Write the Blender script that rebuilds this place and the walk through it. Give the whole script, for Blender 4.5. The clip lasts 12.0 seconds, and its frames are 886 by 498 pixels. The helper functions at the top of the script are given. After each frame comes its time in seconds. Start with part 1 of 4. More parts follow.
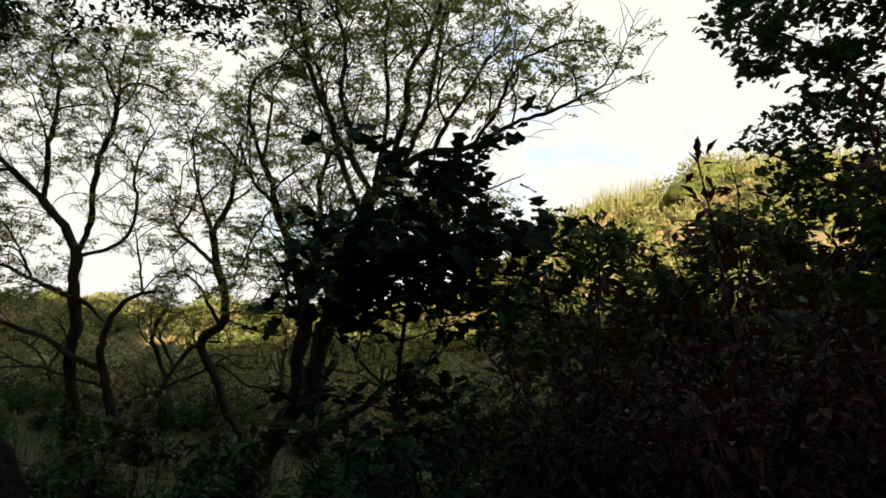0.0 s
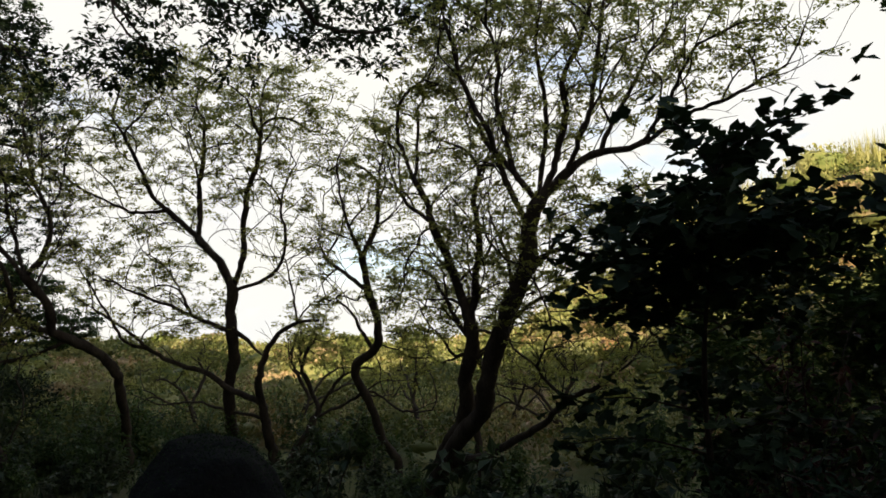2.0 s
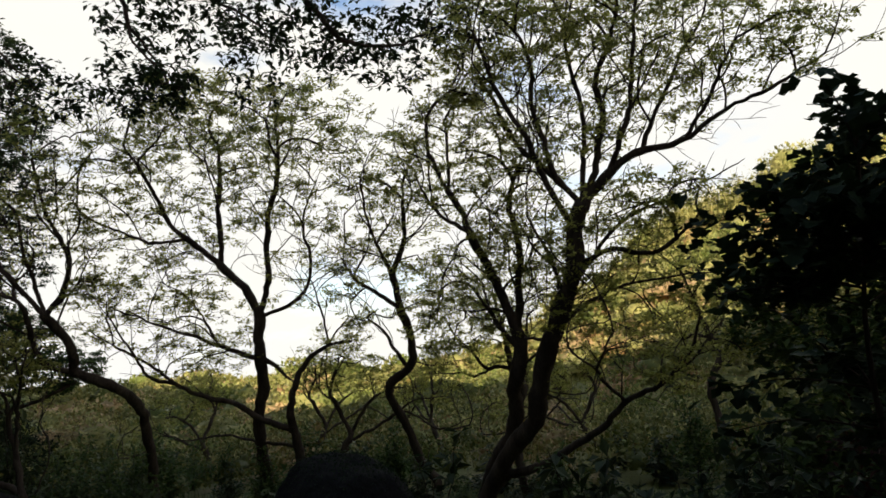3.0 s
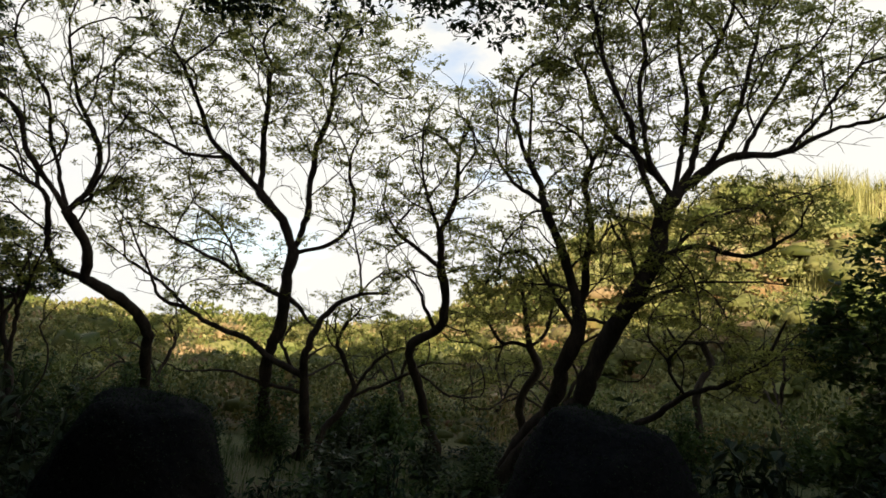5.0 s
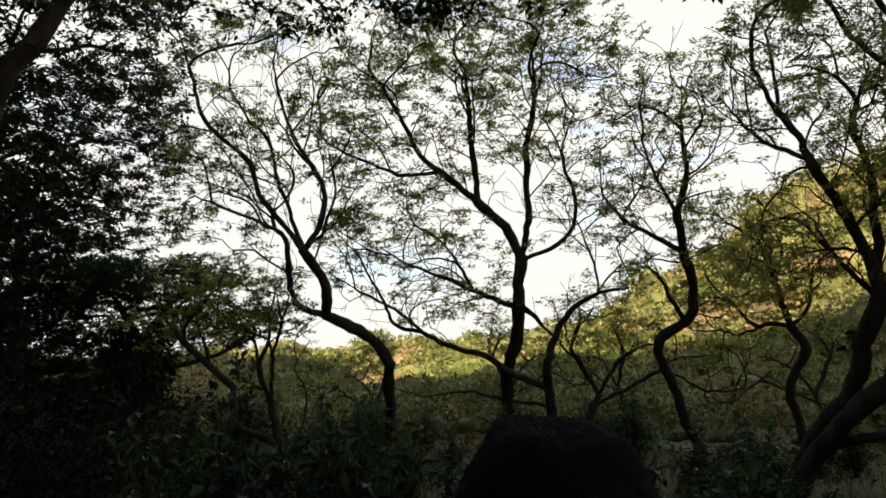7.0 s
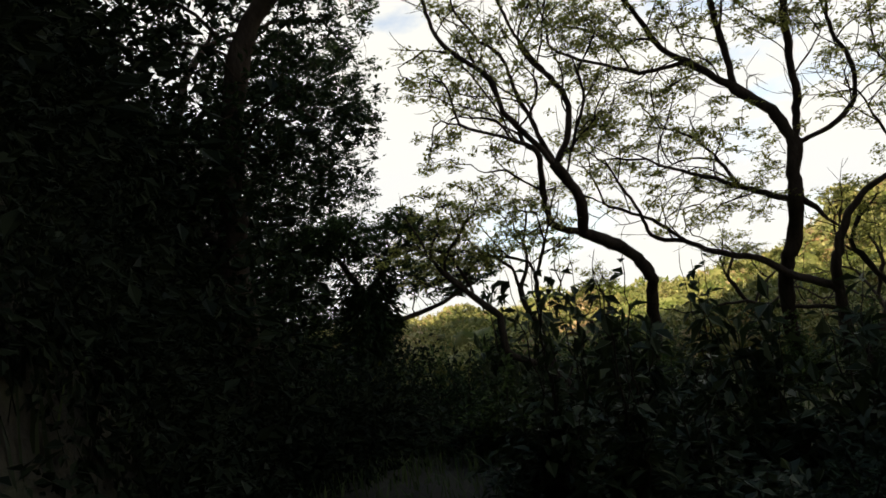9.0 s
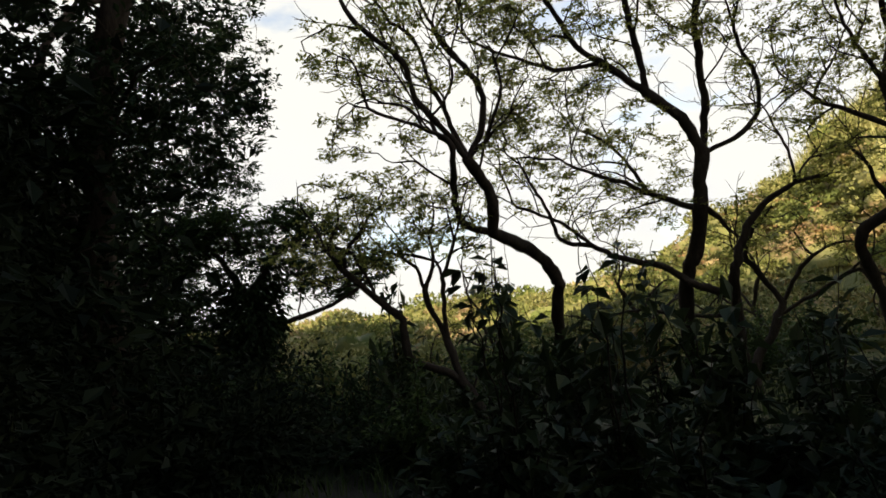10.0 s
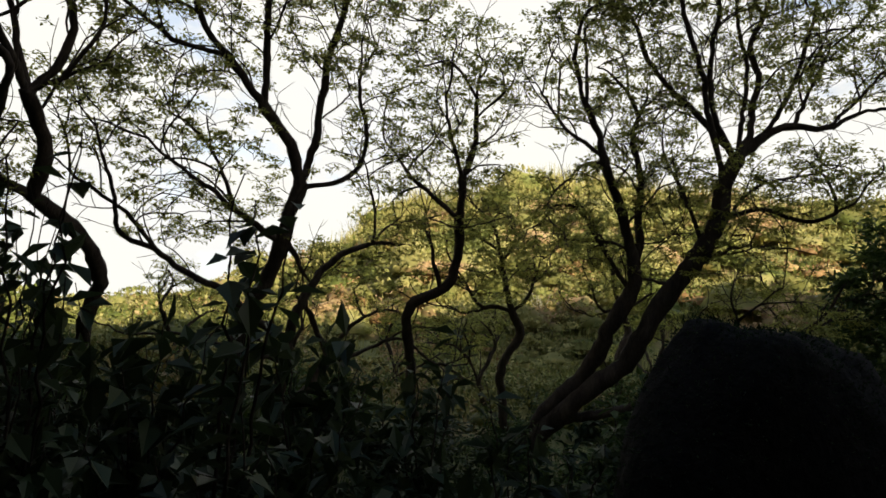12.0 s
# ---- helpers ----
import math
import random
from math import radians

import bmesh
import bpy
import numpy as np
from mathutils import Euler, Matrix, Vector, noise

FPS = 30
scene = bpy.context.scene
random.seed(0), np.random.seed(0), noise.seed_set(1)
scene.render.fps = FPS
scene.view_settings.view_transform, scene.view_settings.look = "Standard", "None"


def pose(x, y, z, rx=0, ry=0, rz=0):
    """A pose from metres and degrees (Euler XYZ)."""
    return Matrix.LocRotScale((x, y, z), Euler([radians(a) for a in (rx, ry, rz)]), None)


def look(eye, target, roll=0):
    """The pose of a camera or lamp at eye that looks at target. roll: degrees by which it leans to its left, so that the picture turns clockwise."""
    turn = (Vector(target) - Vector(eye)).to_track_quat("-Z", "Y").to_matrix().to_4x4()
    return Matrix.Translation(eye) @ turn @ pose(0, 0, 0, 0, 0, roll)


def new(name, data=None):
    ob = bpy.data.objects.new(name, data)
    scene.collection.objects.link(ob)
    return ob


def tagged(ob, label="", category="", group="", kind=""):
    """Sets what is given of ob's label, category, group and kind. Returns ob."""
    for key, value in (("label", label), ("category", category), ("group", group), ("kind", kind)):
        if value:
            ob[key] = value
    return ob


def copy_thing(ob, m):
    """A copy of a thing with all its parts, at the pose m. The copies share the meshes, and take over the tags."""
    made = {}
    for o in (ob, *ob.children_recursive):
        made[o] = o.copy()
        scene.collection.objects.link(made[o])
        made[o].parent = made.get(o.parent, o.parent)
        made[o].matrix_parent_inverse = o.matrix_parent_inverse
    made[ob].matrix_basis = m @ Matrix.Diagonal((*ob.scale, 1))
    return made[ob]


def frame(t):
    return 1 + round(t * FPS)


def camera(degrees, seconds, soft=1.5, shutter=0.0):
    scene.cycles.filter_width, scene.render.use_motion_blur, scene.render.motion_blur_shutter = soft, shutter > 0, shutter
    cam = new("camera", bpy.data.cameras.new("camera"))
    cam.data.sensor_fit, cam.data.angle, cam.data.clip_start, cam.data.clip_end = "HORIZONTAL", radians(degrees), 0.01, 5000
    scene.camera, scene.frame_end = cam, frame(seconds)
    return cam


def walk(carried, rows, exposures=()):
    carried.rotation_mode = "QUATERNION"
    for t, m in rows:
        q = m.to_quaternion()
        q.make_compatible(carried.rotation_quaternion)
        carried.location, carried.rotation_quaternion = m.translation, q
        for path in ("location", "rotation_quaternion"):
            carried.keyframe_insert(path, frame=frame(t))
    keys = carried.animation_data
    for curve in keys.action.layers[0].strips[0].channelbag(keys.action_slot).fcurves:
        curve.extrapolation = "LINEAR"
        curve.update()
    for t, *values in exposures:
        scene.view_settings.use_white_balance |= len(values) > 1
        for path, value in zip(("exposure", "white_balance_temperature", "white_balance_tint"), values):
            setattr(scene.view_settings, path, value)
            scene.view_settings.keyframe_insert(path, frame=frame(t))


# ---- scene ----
cam = camera(65.0, 12.0, soft=1.65)
PATH = [
    (0, (1.79, 1.586, 1.343), (1.407, 3.54, 1.532), 2.33),
    (0.5, (1.581, 1.864, 1.188), (0.945, 3.738, 1.476), -1.36),
    (1, (1.164, 1.923, 1.165), (0.526, 3.783, 1.527), -2.94),
    (1.5, (0.588, 1.697, 1.207), (-0.015, 3.592, 1.423), -0.46),
    (2, (-0.139, 1.577, 1.079), (-0.728, 3.471, 1.338), -1.22),
    (2.5, (-0.977, 1.608, 1.051), (-1.351, 3.551, 1.345), -0.22),
    (3, (-1.676, 1.365, 0.964), (-2.172, 3.277, 1.279), -5.23),
    (3.2, (-2.007, 1.276, 0.933), (-2.533, 3.177, 1.266), -4.07),
    (4.8, (-5.002, 1.17, 0.767), (-5.324, 3.117, 1.09), 3.30),
    (5, (-5.266, 1.174, 0.745), (-5.486, 3.147, 0.991), 3.63),
    (5.5, (-5.607, 1.405, 0.653), (-6.041, 3.329, 0.983), -1.62),
    (6, (-6.143, 1.484, 0.63), (-6.58, 3.41, 0.948), -2.64),
    (6.5, (-6.945, 1.557, 0.751), (-7.37, 3.493, 1.017), -3.99),
    (7, (-7.53, 1.768, 0.687), (-8.13, 3.657, 0.959), -3.80),
    (7.5, (-8.024, 1.69, 0.659), (-8.741, 3.547, 0.852), -5.84),
    (7.7, (-8.236, 1.667, 0.578), (-9.033, 3.486, 0.815), -6.87),
    (9.3, (-10.396, 1.753, 0.018), (-11.388, 3.476, 0.235), -9.67),
    (9.5, (-10.597, 1.922, 0.011), (-11.491, 3.683, 0.325), -9.41),
    (10, (-10.942, 2.449, 0.068), (-11.618, 4.322, 0.254), -8.47),
    (10.5, (-10.984, 3.094, 0.126), (-11.376, 5.047, 0.302), -7.22),
    (11, (-10.765, 3.457, 0.063), (-10.731, 5.44, 0.327), -0.50),
    (11.5, (-10.995, 3.606, 0.261), (-10.734, 5.584, 0.391), -0.05),
    (12, (-11.535, 3.771, -0.122), (-10.97, 5.674, 0.123), 4.17),
]
walk(cam, [(t, look(eye, target, roll)) for t, eye, target, roll in PATH])

# ---- world, sun, exposure ----
SUN_EL, SUN_AZ = 24.0, -12.0        # behind the walker, a little to the right
sun_dir = Vector((-math.sin(radians(SUN_AZ)) * math.cos(radians(SUN_EL)), -math.cos(radians(SUN_AZ)) * math.cos(radians(SUN_EL)), math.sin(radians(SUN_EL))))
sun = new("sun", bpy.data.lights.new("sun", "SUN"))
sun.data.energy, sun.data.angle, sun.data.color = 5.0, radians(0.6), (1.0, 0.89, 0.66)
sun.matrix_world = look(sun_dir * 60, (0, 0, 0))

world = bpy.data.worlds.new("world")
scene.world = world
world.use_nodes = True
wn, wl = world.node_tree.nodes, world.node_tree.links
wn.clear()
sky = wn.new("ShaderNodeTexSky")
sky.sky_type, sky.sun_disc = "NISHITA", False
sky.sun_elevation, sky.sun_rotation = radians(SUN_EL), radians(180 + SUN_AZ)
blue = wn.new("ShaderNodeBackground")
blue.inputs["Strength"].default_value = 0.11
wl.new(sky.outputs[0], blue.inputs["Color"])
cloud = wn.new("ShaderNodeBackground")
cloud.inputs["Strength"].default_value = 0.55
coord = wn.new("ShaderNodeTexCoord")
squash = wn.new("ShaderNodeMapping")
squash.inputs["Scale"].default_value = (1.0, 1.0, 2.2)
squash.inputs["Location"].default_value = (0.35, 0.1, 0.0)
wl.new(coord.outputs["Generated"], squash.inputs["Vector"])
puff = wn.new("ShaderNodeTexNoise")
puff.inputs["Scale"].default_value, puff.inputs["Detail"].default_value, puff.inputs["Roughness"].default_value = 2.6, 7.0, 0.55
wl.new(squash.outputs[0], puff.inputs["Vector"])
cover = wn.new("ShaderNodeValToRGB")
cover.color_ramp.elements[0].position, cover.color_ramp.elements[1].position = 0.30, 0.42
height = wn.new("ShaderNodeSeparateXYZ")
wl.new(coord.outputs["Generated"], height.inputs[0])
thin = wn.new("ShaderNodeMapRange")
thin.inputs["From Min"].default_value, thin.inputs["From Max"].default_value = 0.36, 0.95
thin.inputs["To Min"].default_value, thin.inputs["To Max"].default_value = 0.0, 0.34
wl.new(height.outputs["Z"], thin.inputs["Value"])
less = wn.new("ShaderNodeMath")
less.operation = "SUBTRACT"
wl.new(puff.outputs["Fac"], less.inputs[0])
wl.new(thin.outputs[0], less.inputs[1])
wl.new(less.outputs[0], cover.inputs["Fac"])
grey = wn.new("ShaderNodeTexNoise")
grey.inputs["Scale"].default_value, grey.inputs["Detail"].default_value = 5.0, 5.0
wl.new(squash.outputs[0], grey.inputs["Vector"])
tone = wn.new("ShaderNodeValToRGB")
tone.color_ramp.elements[0].position, tone.color_ramp.elements[0].color = 0.3, (0.95, 0.945, 0.92, 1)
tone.color_ramp.elements[1].position, tone.color_ramp.elements[1].color = 0.6, (1.0, 0.98, 0.90, 1)
wl.new(grey.outputs["Fac"], tone.inputs["Fac"])
wl.new(tone.outputs[0], cloud.inputs["Color"])
both = wn.new("ShaderNodeMixShader")
wl.new(cover.outputs[0], both.inputs[0])
wl.new(blue.outputs[0], both.inputs[1])
wl.new(cloud.outputs[0], both.inputs[2])
sky_out = wn.new("ShaderNodeOutputWorld")
wl.new(both.outputs[0], sky_out.inputs[0])
scene.view_settings.exposure = 0.92


# ---- materials ----
def blank(name):
    m = bpy.data.materials.new(name)
    m.use_nodes = True
    n, l = m.node_tree.nodes, m.node_tree.links
    return m, n, l, n["Principled BSDF"]


def ramp(n, l, src, stops):
    r = n.new("ShaderNodeValToRGB")
    while len(r.color_ramp.elements) < len(stops):
        r.color_ramp.elements.new(0.5)
    for e, (p, c) in zip(r.color_ramp.elements, stops):
        e.position, e.color = p, (*c, 1)
    l.new(src, r.inputs["Fac"])
    return r


def noise_tex(n, l, scale, detail=4.0, rough=0.55, stretch=None):
    c = n.new("ShaderNodeTexCoord")
    t = n.new("ShaderNodeTexNoise")
    t.inputs["Scale"].default_value, t.inputs["Detail"].default_value, t.inputs["Roughness"].default_value = scale, detail, rough
    if stretch:
        m = n.new("ShaderNodeMapping")
        m.inputs["Scale"].default_value = stretch
        l.new(c.outputs["Object"], m.inputs["Vector"])
        l.new(m.outputs[0], t.inputs["Vector"])
    else:
        l.new(c.outputs["Object"], t.inputs["Vector"])
    return t


def leaf_material(name, dark, mid, light, through_share=0.3, gloss=0.55, patch=None, clear=1.0):
    m, n, l, p = blank(name)
    g = n.new("ShaderNodeNewGeometry")
    col = ramp(n, l, g.outputs["Random Per Island"], [(0.0, dark), (0.55, mid), (1.0, light)])
    t = noise_tex(n, l, 1.3, 3)
    shade = ramp(n, l, t.outputs["Fac"], [(0.3, (0.72, 0.74, 0.7)), (0.7, (1.12, 1.08, 1.0))])
    mul = n.new("ShaderNodeMix")
    mul.data_type, mul.blend_type = "RGBA", "MULTIPLY"
    mul.inputs[0].default_value = 1.0
    if patch:
        wide = ramp(n, l, noise_tex(n, l, 0.14, 4, 0.6, (1, 1, 2.0)).outputs["Fac"], [(0.40, (0.55, 0.68, 0.5)), (0.50, (1, 1, 1)), (0.57, (1, 1, 1)), (0.62, patch)])
        tint = n.new("ShaderNodeMix")
        tint.data_type, tint.blend_type = "RGBA", "MULTIPLY"
        tint.inputs[0].default_value = 1.0
        l.new(col.outputs[0], tint.inputs[6])
        l.new(wide.outputs[0], tint.inputs[7])
        l.new(tint.outputs[2], mul.inputs[6])
    else:
        l.new(col.outputs[0], mul.inputs[6])
    l.new(shade.outputs[0], mul.inputs[7])
    l.new(mul.outputs[2], p.inputs["Base Color"])
    p.inputs["Roughness"].default_value = gloss
    p.inputs["Specular IOR Level"].default_value = 0.18
    tr = n.new("ShaderNodeBsdfTranslucent")
    if clear != 1.0:
        lighter = n.new("ShaderNodeMix")
        lighter.data_type, lighter.blend_type = "RGBA", "MULTIPLY"
        lighter.inputs[0].default_value = 1.0
        lighter.inputs[7].default_value = (clear, clear * 0.98, clear * 0.8, 1)
        l.new(mul.outputs[2], lighter.inputs[6])
        l.new(lighter.outputs[2], tr.inputs["Color"])
    else:
        l.new(mul.outputs[2], tr.inputs["Color"])
    mix = n.new("ShaderNodeMixShader")
    mix.inputs[0].default_value = through_share
    l.new(p.outputs[0], mix.inputs[1])
    l.new(tr.outputs[0], mix.inputs[2])
    l.new(mix.outputs[0], n["Material Output"].inputs["Surface"])
    return m


def rough_material(name, scale, stops, bump=0.4, fine=30.0, stretch=None, roughness=0.9):
    m, n, l, p = blank(name)
    t = noise_tex(n, l, scale, 6, 0.6, stretch)
    col = ramp(n, l, t.outputs["Fac"], stops)
    f = noise_tex(n, l, fine, 4, 0.65, stretch)
    shade = ramp(n, l, f.outputs["Fac"], [(0.25, (0.6, 0.6, 0.6)), (0.75, (1.25, 1.22, 1.18))])
    mul = n.new("ShaderNodeMix")
    mul.data_type, mul.blend_type = "RGBA", "MULTIPLY"
    mul.inputs[0].default_value = 1.0
    l.new(col.outputs[0], mul.inputs[6])
    l.new(shade.outputs[0], mul.inputs[7])
    l.new(mul.outputs[2], p.inputs["Base Color"])
    p.inputs["Roughness"].default_value = roughness
    p.inputs["Specular IOR Level"].default_value = 0.08
    b = n.new("ShaderNodeBump")
    b.inputs["Strength"].default_value, b.inputs["Distance"].default_value = bump, 0.03
    l.new(f.outputs["Fac"], b.inputs["Height"])
    l.new(b.outputs[0], p.inputs["Normal"])
    return m


BARK = rough_material("dark bark", 3.0, [(0.3, (0.035, 0.026, 0.02)), (0.7, (0.10, 0.078, 0.06))], 0.8, 26.0, (1, 1, 0.25))
PALE_BARK = rough_material("dry pale bark", 4.0, [(0.3, (0.28, 0.25, 0.2)), (0.7, (0.45, 0.42, 0.36))], 0.5, 30.0)
FEATHERY = leaf_material("feathery olive leaves", (0.09, 0.097, 0.03), (0.152, 0.157, 0.05), (0.23, 0.23, 0.082), 0.75, clear=2.8)
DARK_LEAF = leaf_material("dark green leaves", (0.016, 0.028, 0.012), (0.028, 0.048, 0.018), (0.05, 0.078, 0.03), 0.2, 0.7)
# DARK_LEAF taken darker: the deep shade of the wood is in this colour
SHADED_THICKET_LEAF = leaf_material("thicket leaves darkened for shade", (0.010, 0.015, 0.007), (0.017, 0.025, 0.010), (0.03, 0.04, 0.018), 0.1, 0.85)
BROAD_LEAF = leaf_material("broad green leaves", (0.030, 0.052, 0.018), (0.055, 0.09, 0.026), (0.095, 0.14, 0.04), 0.38, 0.5)
BUSH_LEAF = leaf_material("bushy tree leaves", (0.045, 0.078, 0.022), (0.08, 0.125, 0.035), (0.14, 0.19, 0.06), 0.4, 0.45)
RED_LEAF = leaf_material("reddish leaves", (0.034, 0.022, 0.014), (0.085, 0.026, 0.017), (0.10, 0.055, 0.028), 0.2)
SHRUB_LEAF = leaf_material("shrub leaves", (0.034, 0.048, 0.02), (0.058, 0.08, 0.032), (0.11, 0.13, 0.065), 0.25, 0.4)
HILL_GREEN = leaf_material("hillside green", (0.18, 0.182, 0.055), (0.31, 0.29, 0.10), (0.46, 0.42, 0.17), 0.3, patch=(1.35, 1.0, 1.5))
HILL_DARK = leaf_material("hillside dark green", (0.10, 0.11, 0.03), (0.15, 0.155, 0.042), (0.215, 0.205, 0.062), 0.3, patch=(1.5, 1.1, 1.3))
HILL_DRY = leaf_material("hillside dry brush", (0.20, 0.11, 0.05), (0.36, 0.22, 0.10), (0.50, 0.38, 0.19), 0.2)
REED = leaf_material("tall pale grass", (0.30, 0.28, 0.09), (0.46, 0.42, 0.15), (0.62, 0.56, 0.25), 0.3)
# blades coloured darker than the hollow's, to carry the shade on the bank
SHADED_BANK_GRASS = leaf_material("bank grass", (0.024, 0.032, 0.014), (0.038, 0.05, 0.022), (0.06, 0.075, 0.036), 0.2)
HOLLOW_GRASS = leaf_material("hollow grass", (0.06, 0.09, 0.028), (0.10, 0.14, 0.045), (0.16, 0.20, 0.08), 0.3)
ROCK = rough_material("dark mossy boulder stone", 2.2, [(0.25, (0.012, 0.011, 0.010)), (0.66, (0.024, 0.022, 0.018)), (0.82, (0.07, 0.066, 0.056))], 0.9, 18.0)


def ground_material():
    m, n, l, p = blank("shade-dark earth and dry grass")
    t = noise_tex(n, l, 0.22, 6, 0.6)
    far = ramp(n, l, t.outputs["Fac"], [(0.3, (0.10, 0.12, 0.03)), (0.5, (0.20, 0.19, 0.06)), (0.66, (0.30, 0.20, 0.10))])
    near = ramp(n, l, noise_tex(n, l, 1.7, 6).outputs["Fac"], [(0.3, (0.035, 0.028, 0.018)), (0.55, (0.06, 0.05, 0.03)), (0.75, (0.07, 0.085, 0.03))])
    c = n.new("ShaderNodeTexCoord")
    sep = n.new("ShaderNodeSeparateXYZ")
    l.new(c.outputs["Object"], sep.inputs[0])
    # besides earth against grass, Y paints the bank's shade dark, the open hollow paler
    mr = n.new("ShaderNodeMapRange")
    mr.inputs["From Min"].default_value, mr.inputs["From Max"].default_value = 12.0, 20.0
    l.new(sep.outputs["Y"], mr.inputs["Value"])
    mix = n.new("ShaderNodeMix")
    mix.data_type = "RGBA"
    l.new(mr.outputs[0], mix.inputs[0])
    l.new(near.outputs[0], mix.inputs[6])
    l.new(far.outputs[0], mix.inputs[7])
    f = noise_tex(n, l, 14.0, 6, 0.7)
    shade = ramp(n, l, f.outputs["Fac"], [(0.25, (0.55, 0.55, 0.55)), (0.75, (1.3, 1.28, 1.2))])
    mul = n.new("ShaderNodeMix")
    mul.data_type, mul.blend_type = "RGBA", "MULTIPLY"
    mul.inputs[0].default_value = 1.0
    l.new(mix.outputs[2], mul.inputs[6])
    l.new(shade.outputs[0], mul.inputs[7])
    l.new(mul.outputs[2], p.inputs["Base Color"])
    p.inputs["Roughness"].default_value = 0.95
    b = n.new("ShaderNodeBump")
    b.inputs["Strength"].default_value, b.inputs["Distance"].default_value = 0.7, 0.06
    l.new(f.outputs["Fac"], b.inputs["Height"])
    l.new(b.outputs[0], p.inputs["Normal"])
    return m


# ---- ground: trail, bank behind it, hollow with the trees, hill beyond ----
def smooth01(v):
    v = np.clip(v, 0.0, 1.0)
    return v * v * (3 - 2 * v)


def wave(x, y, size, seed):
    """Soft unevenness, about -1 to 1."""
    a = np.zeros_like(x)
    r = np.random.RandomState(seed)
    for k in range(6):
        th, ph = r.uniform(0, 6.283, 2)
        f = 6.283 / size * r.uniform(0.6, 1.7)
        a = a + np.sin(f * (x * np.cos(th) + y * np.sin(th)) + ph)
    return a / 3.5


def toe(x):
    return np.interp(x, [-90, -45, -30, -20, -15.2, -12.5, -9, 0, 30, 90], [70, 32, 20.5, 11.0, 6.0, 1.0, -0.8, -1.7, -2.5, -4])


RIDGE = [64, 66, 72, 82, 98, 90]


def ground_height(x, y):
    x, y = np.asarray(x, float), np.asarray(y, float)
    trail = np.interp(x, [-40, -11, 0, 30], [-3.6, -1.62, -0.12, 1.0])
    hollow = np.interp(x, [-30, -14, -10, -6, 0, 10, 25], [-3.4, -2.4, -2.6, -2.9, -2.8, -2.0, -1.0])
    base = trail + (hollow - trail) * smooth01((y - np.maximum(toe(x), 1.5) - 2.5) / 9.0)
    base = base + 0.10 * wave(x, y, 3.2, 1) + 0.05 * wave(x, y, 1.1, 2)
    r = np.hypot(x + 5, y - 1)
    az = np.degrees(np.arctan2(-(x + 5), y - 1))
    el = np.interp(az, [-120, -70, -42, -33, -22, -17, -11, -6, -2, 2, 6, 10, 20, 60, 100], [4, 7.5, 9.6, 10.4, 11.4, 10.8, 9.2, 8.0, 5.6, 3.2, 1.2, -0.3, -0.6, 0.2, 2.0])
    dist = np.interp(az, [-100, -4, 0, 4, 9, 60], RIDGE)
    top = 0.7 + dist * np.tan(np.radians(el)) + 0.5 * wave(x, y, 19.0, 3)
    rise = np.clip((r - 31) / (dist - 31), 0, 1)
    rise = 0.55 * rise + 0.45 * smooth01(rise)
    hill = (top - base) * rise - np.clip(r - dist, 0, None) * 0.10
    front = smooth01((y + 2) / 8)
    z = base + hill * front + front * smooth01((r - 24) / 10) * 0.35 * wave(x, y, 7.0, 4)
    s = np.clip(toe(x) - y, 0, None)
    bank = np.where(s < 30, s * 1.12 + 0.5 * np.clip(s, 0, 1), 34.1) + np.interp(x, [-40, -22, -14, -12], [3, 3, 1.5, 0]) * smooth01(s / 4) + np.clip(s - 30, 0, None) * -0.05
    z = z + bank + smooth01(s / 2) * (0.22 * wave(x, y, 2.4, 5) + 0.10 * wave(x, y, 0.9, 6))
    return np.maximum(z, -24.0)


def arrays_mesh(name, verts, faces, material, flat=True):
    verts, faces = np.asarray(verts, np.float32), np.asarray(faces, np.int32)
    me = bpy.data.meshes.new(name)
    k = faces.shape[1]
    me.vertices.add(len(verts))
    me.vertices.foreach_set("co", verts.ravel())
    me.loops.add(faces.size)
    me.loops.foreach_set("vertex_index", faces.ravel())
    me.polygons.add(len(faces))
    me.polygons.foreach_set("loop_start", np.arange(0, faces.size, k, dtype=np.int32))
    me.polygons.foreach_set("use_smooth", np.full(len(faces), not flat))
    me.update(calc_edges=True)
    me.materials.append(material)
    return me


def spaced(lo, hi, fine_lo, fine_hi, step, grow):
    mid = list(np.arange(fine_lo, fine_hi, step))
    up, d = [mid[-1]], step
    while up[-1] < hi:
        d *= grow
        up.append(up[-1] + d)
    down, d = [mid[0]], step
    while down[-1] > lo:
        d *= grow
        down.append(down[-1] - d)
    return np.array(down[:0:-1] + mid + up[1:])


gx, gy = spaced(-1500, 1500, -24, 12, 0.3, 1.07), spaced(-1500, 1500, -6, 24, 0.3, 1.06)
mx, my = np.meshgrid(gx, gy)
gv = np.stack([mx, my, ground_height(mx, my)], -1).reshape(-1, 3)
gi = np.arange(len(gv)).reshape(mx.shape)
gf = np.stack([gi[:-1, :-1], gi[:-1, 1:], gi[1:, 1:], gi[1:, :-1]], -1).reshape(-1, 4)
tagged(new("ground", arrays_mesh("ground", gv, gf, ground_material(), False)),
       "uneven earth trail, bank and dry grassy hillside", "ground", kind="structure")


# ---- leaves and branches ----
def unit(v):
    return v / np.maximum(np.linalg.norm(v, axis=-1, keepdims=True), 1e-9)


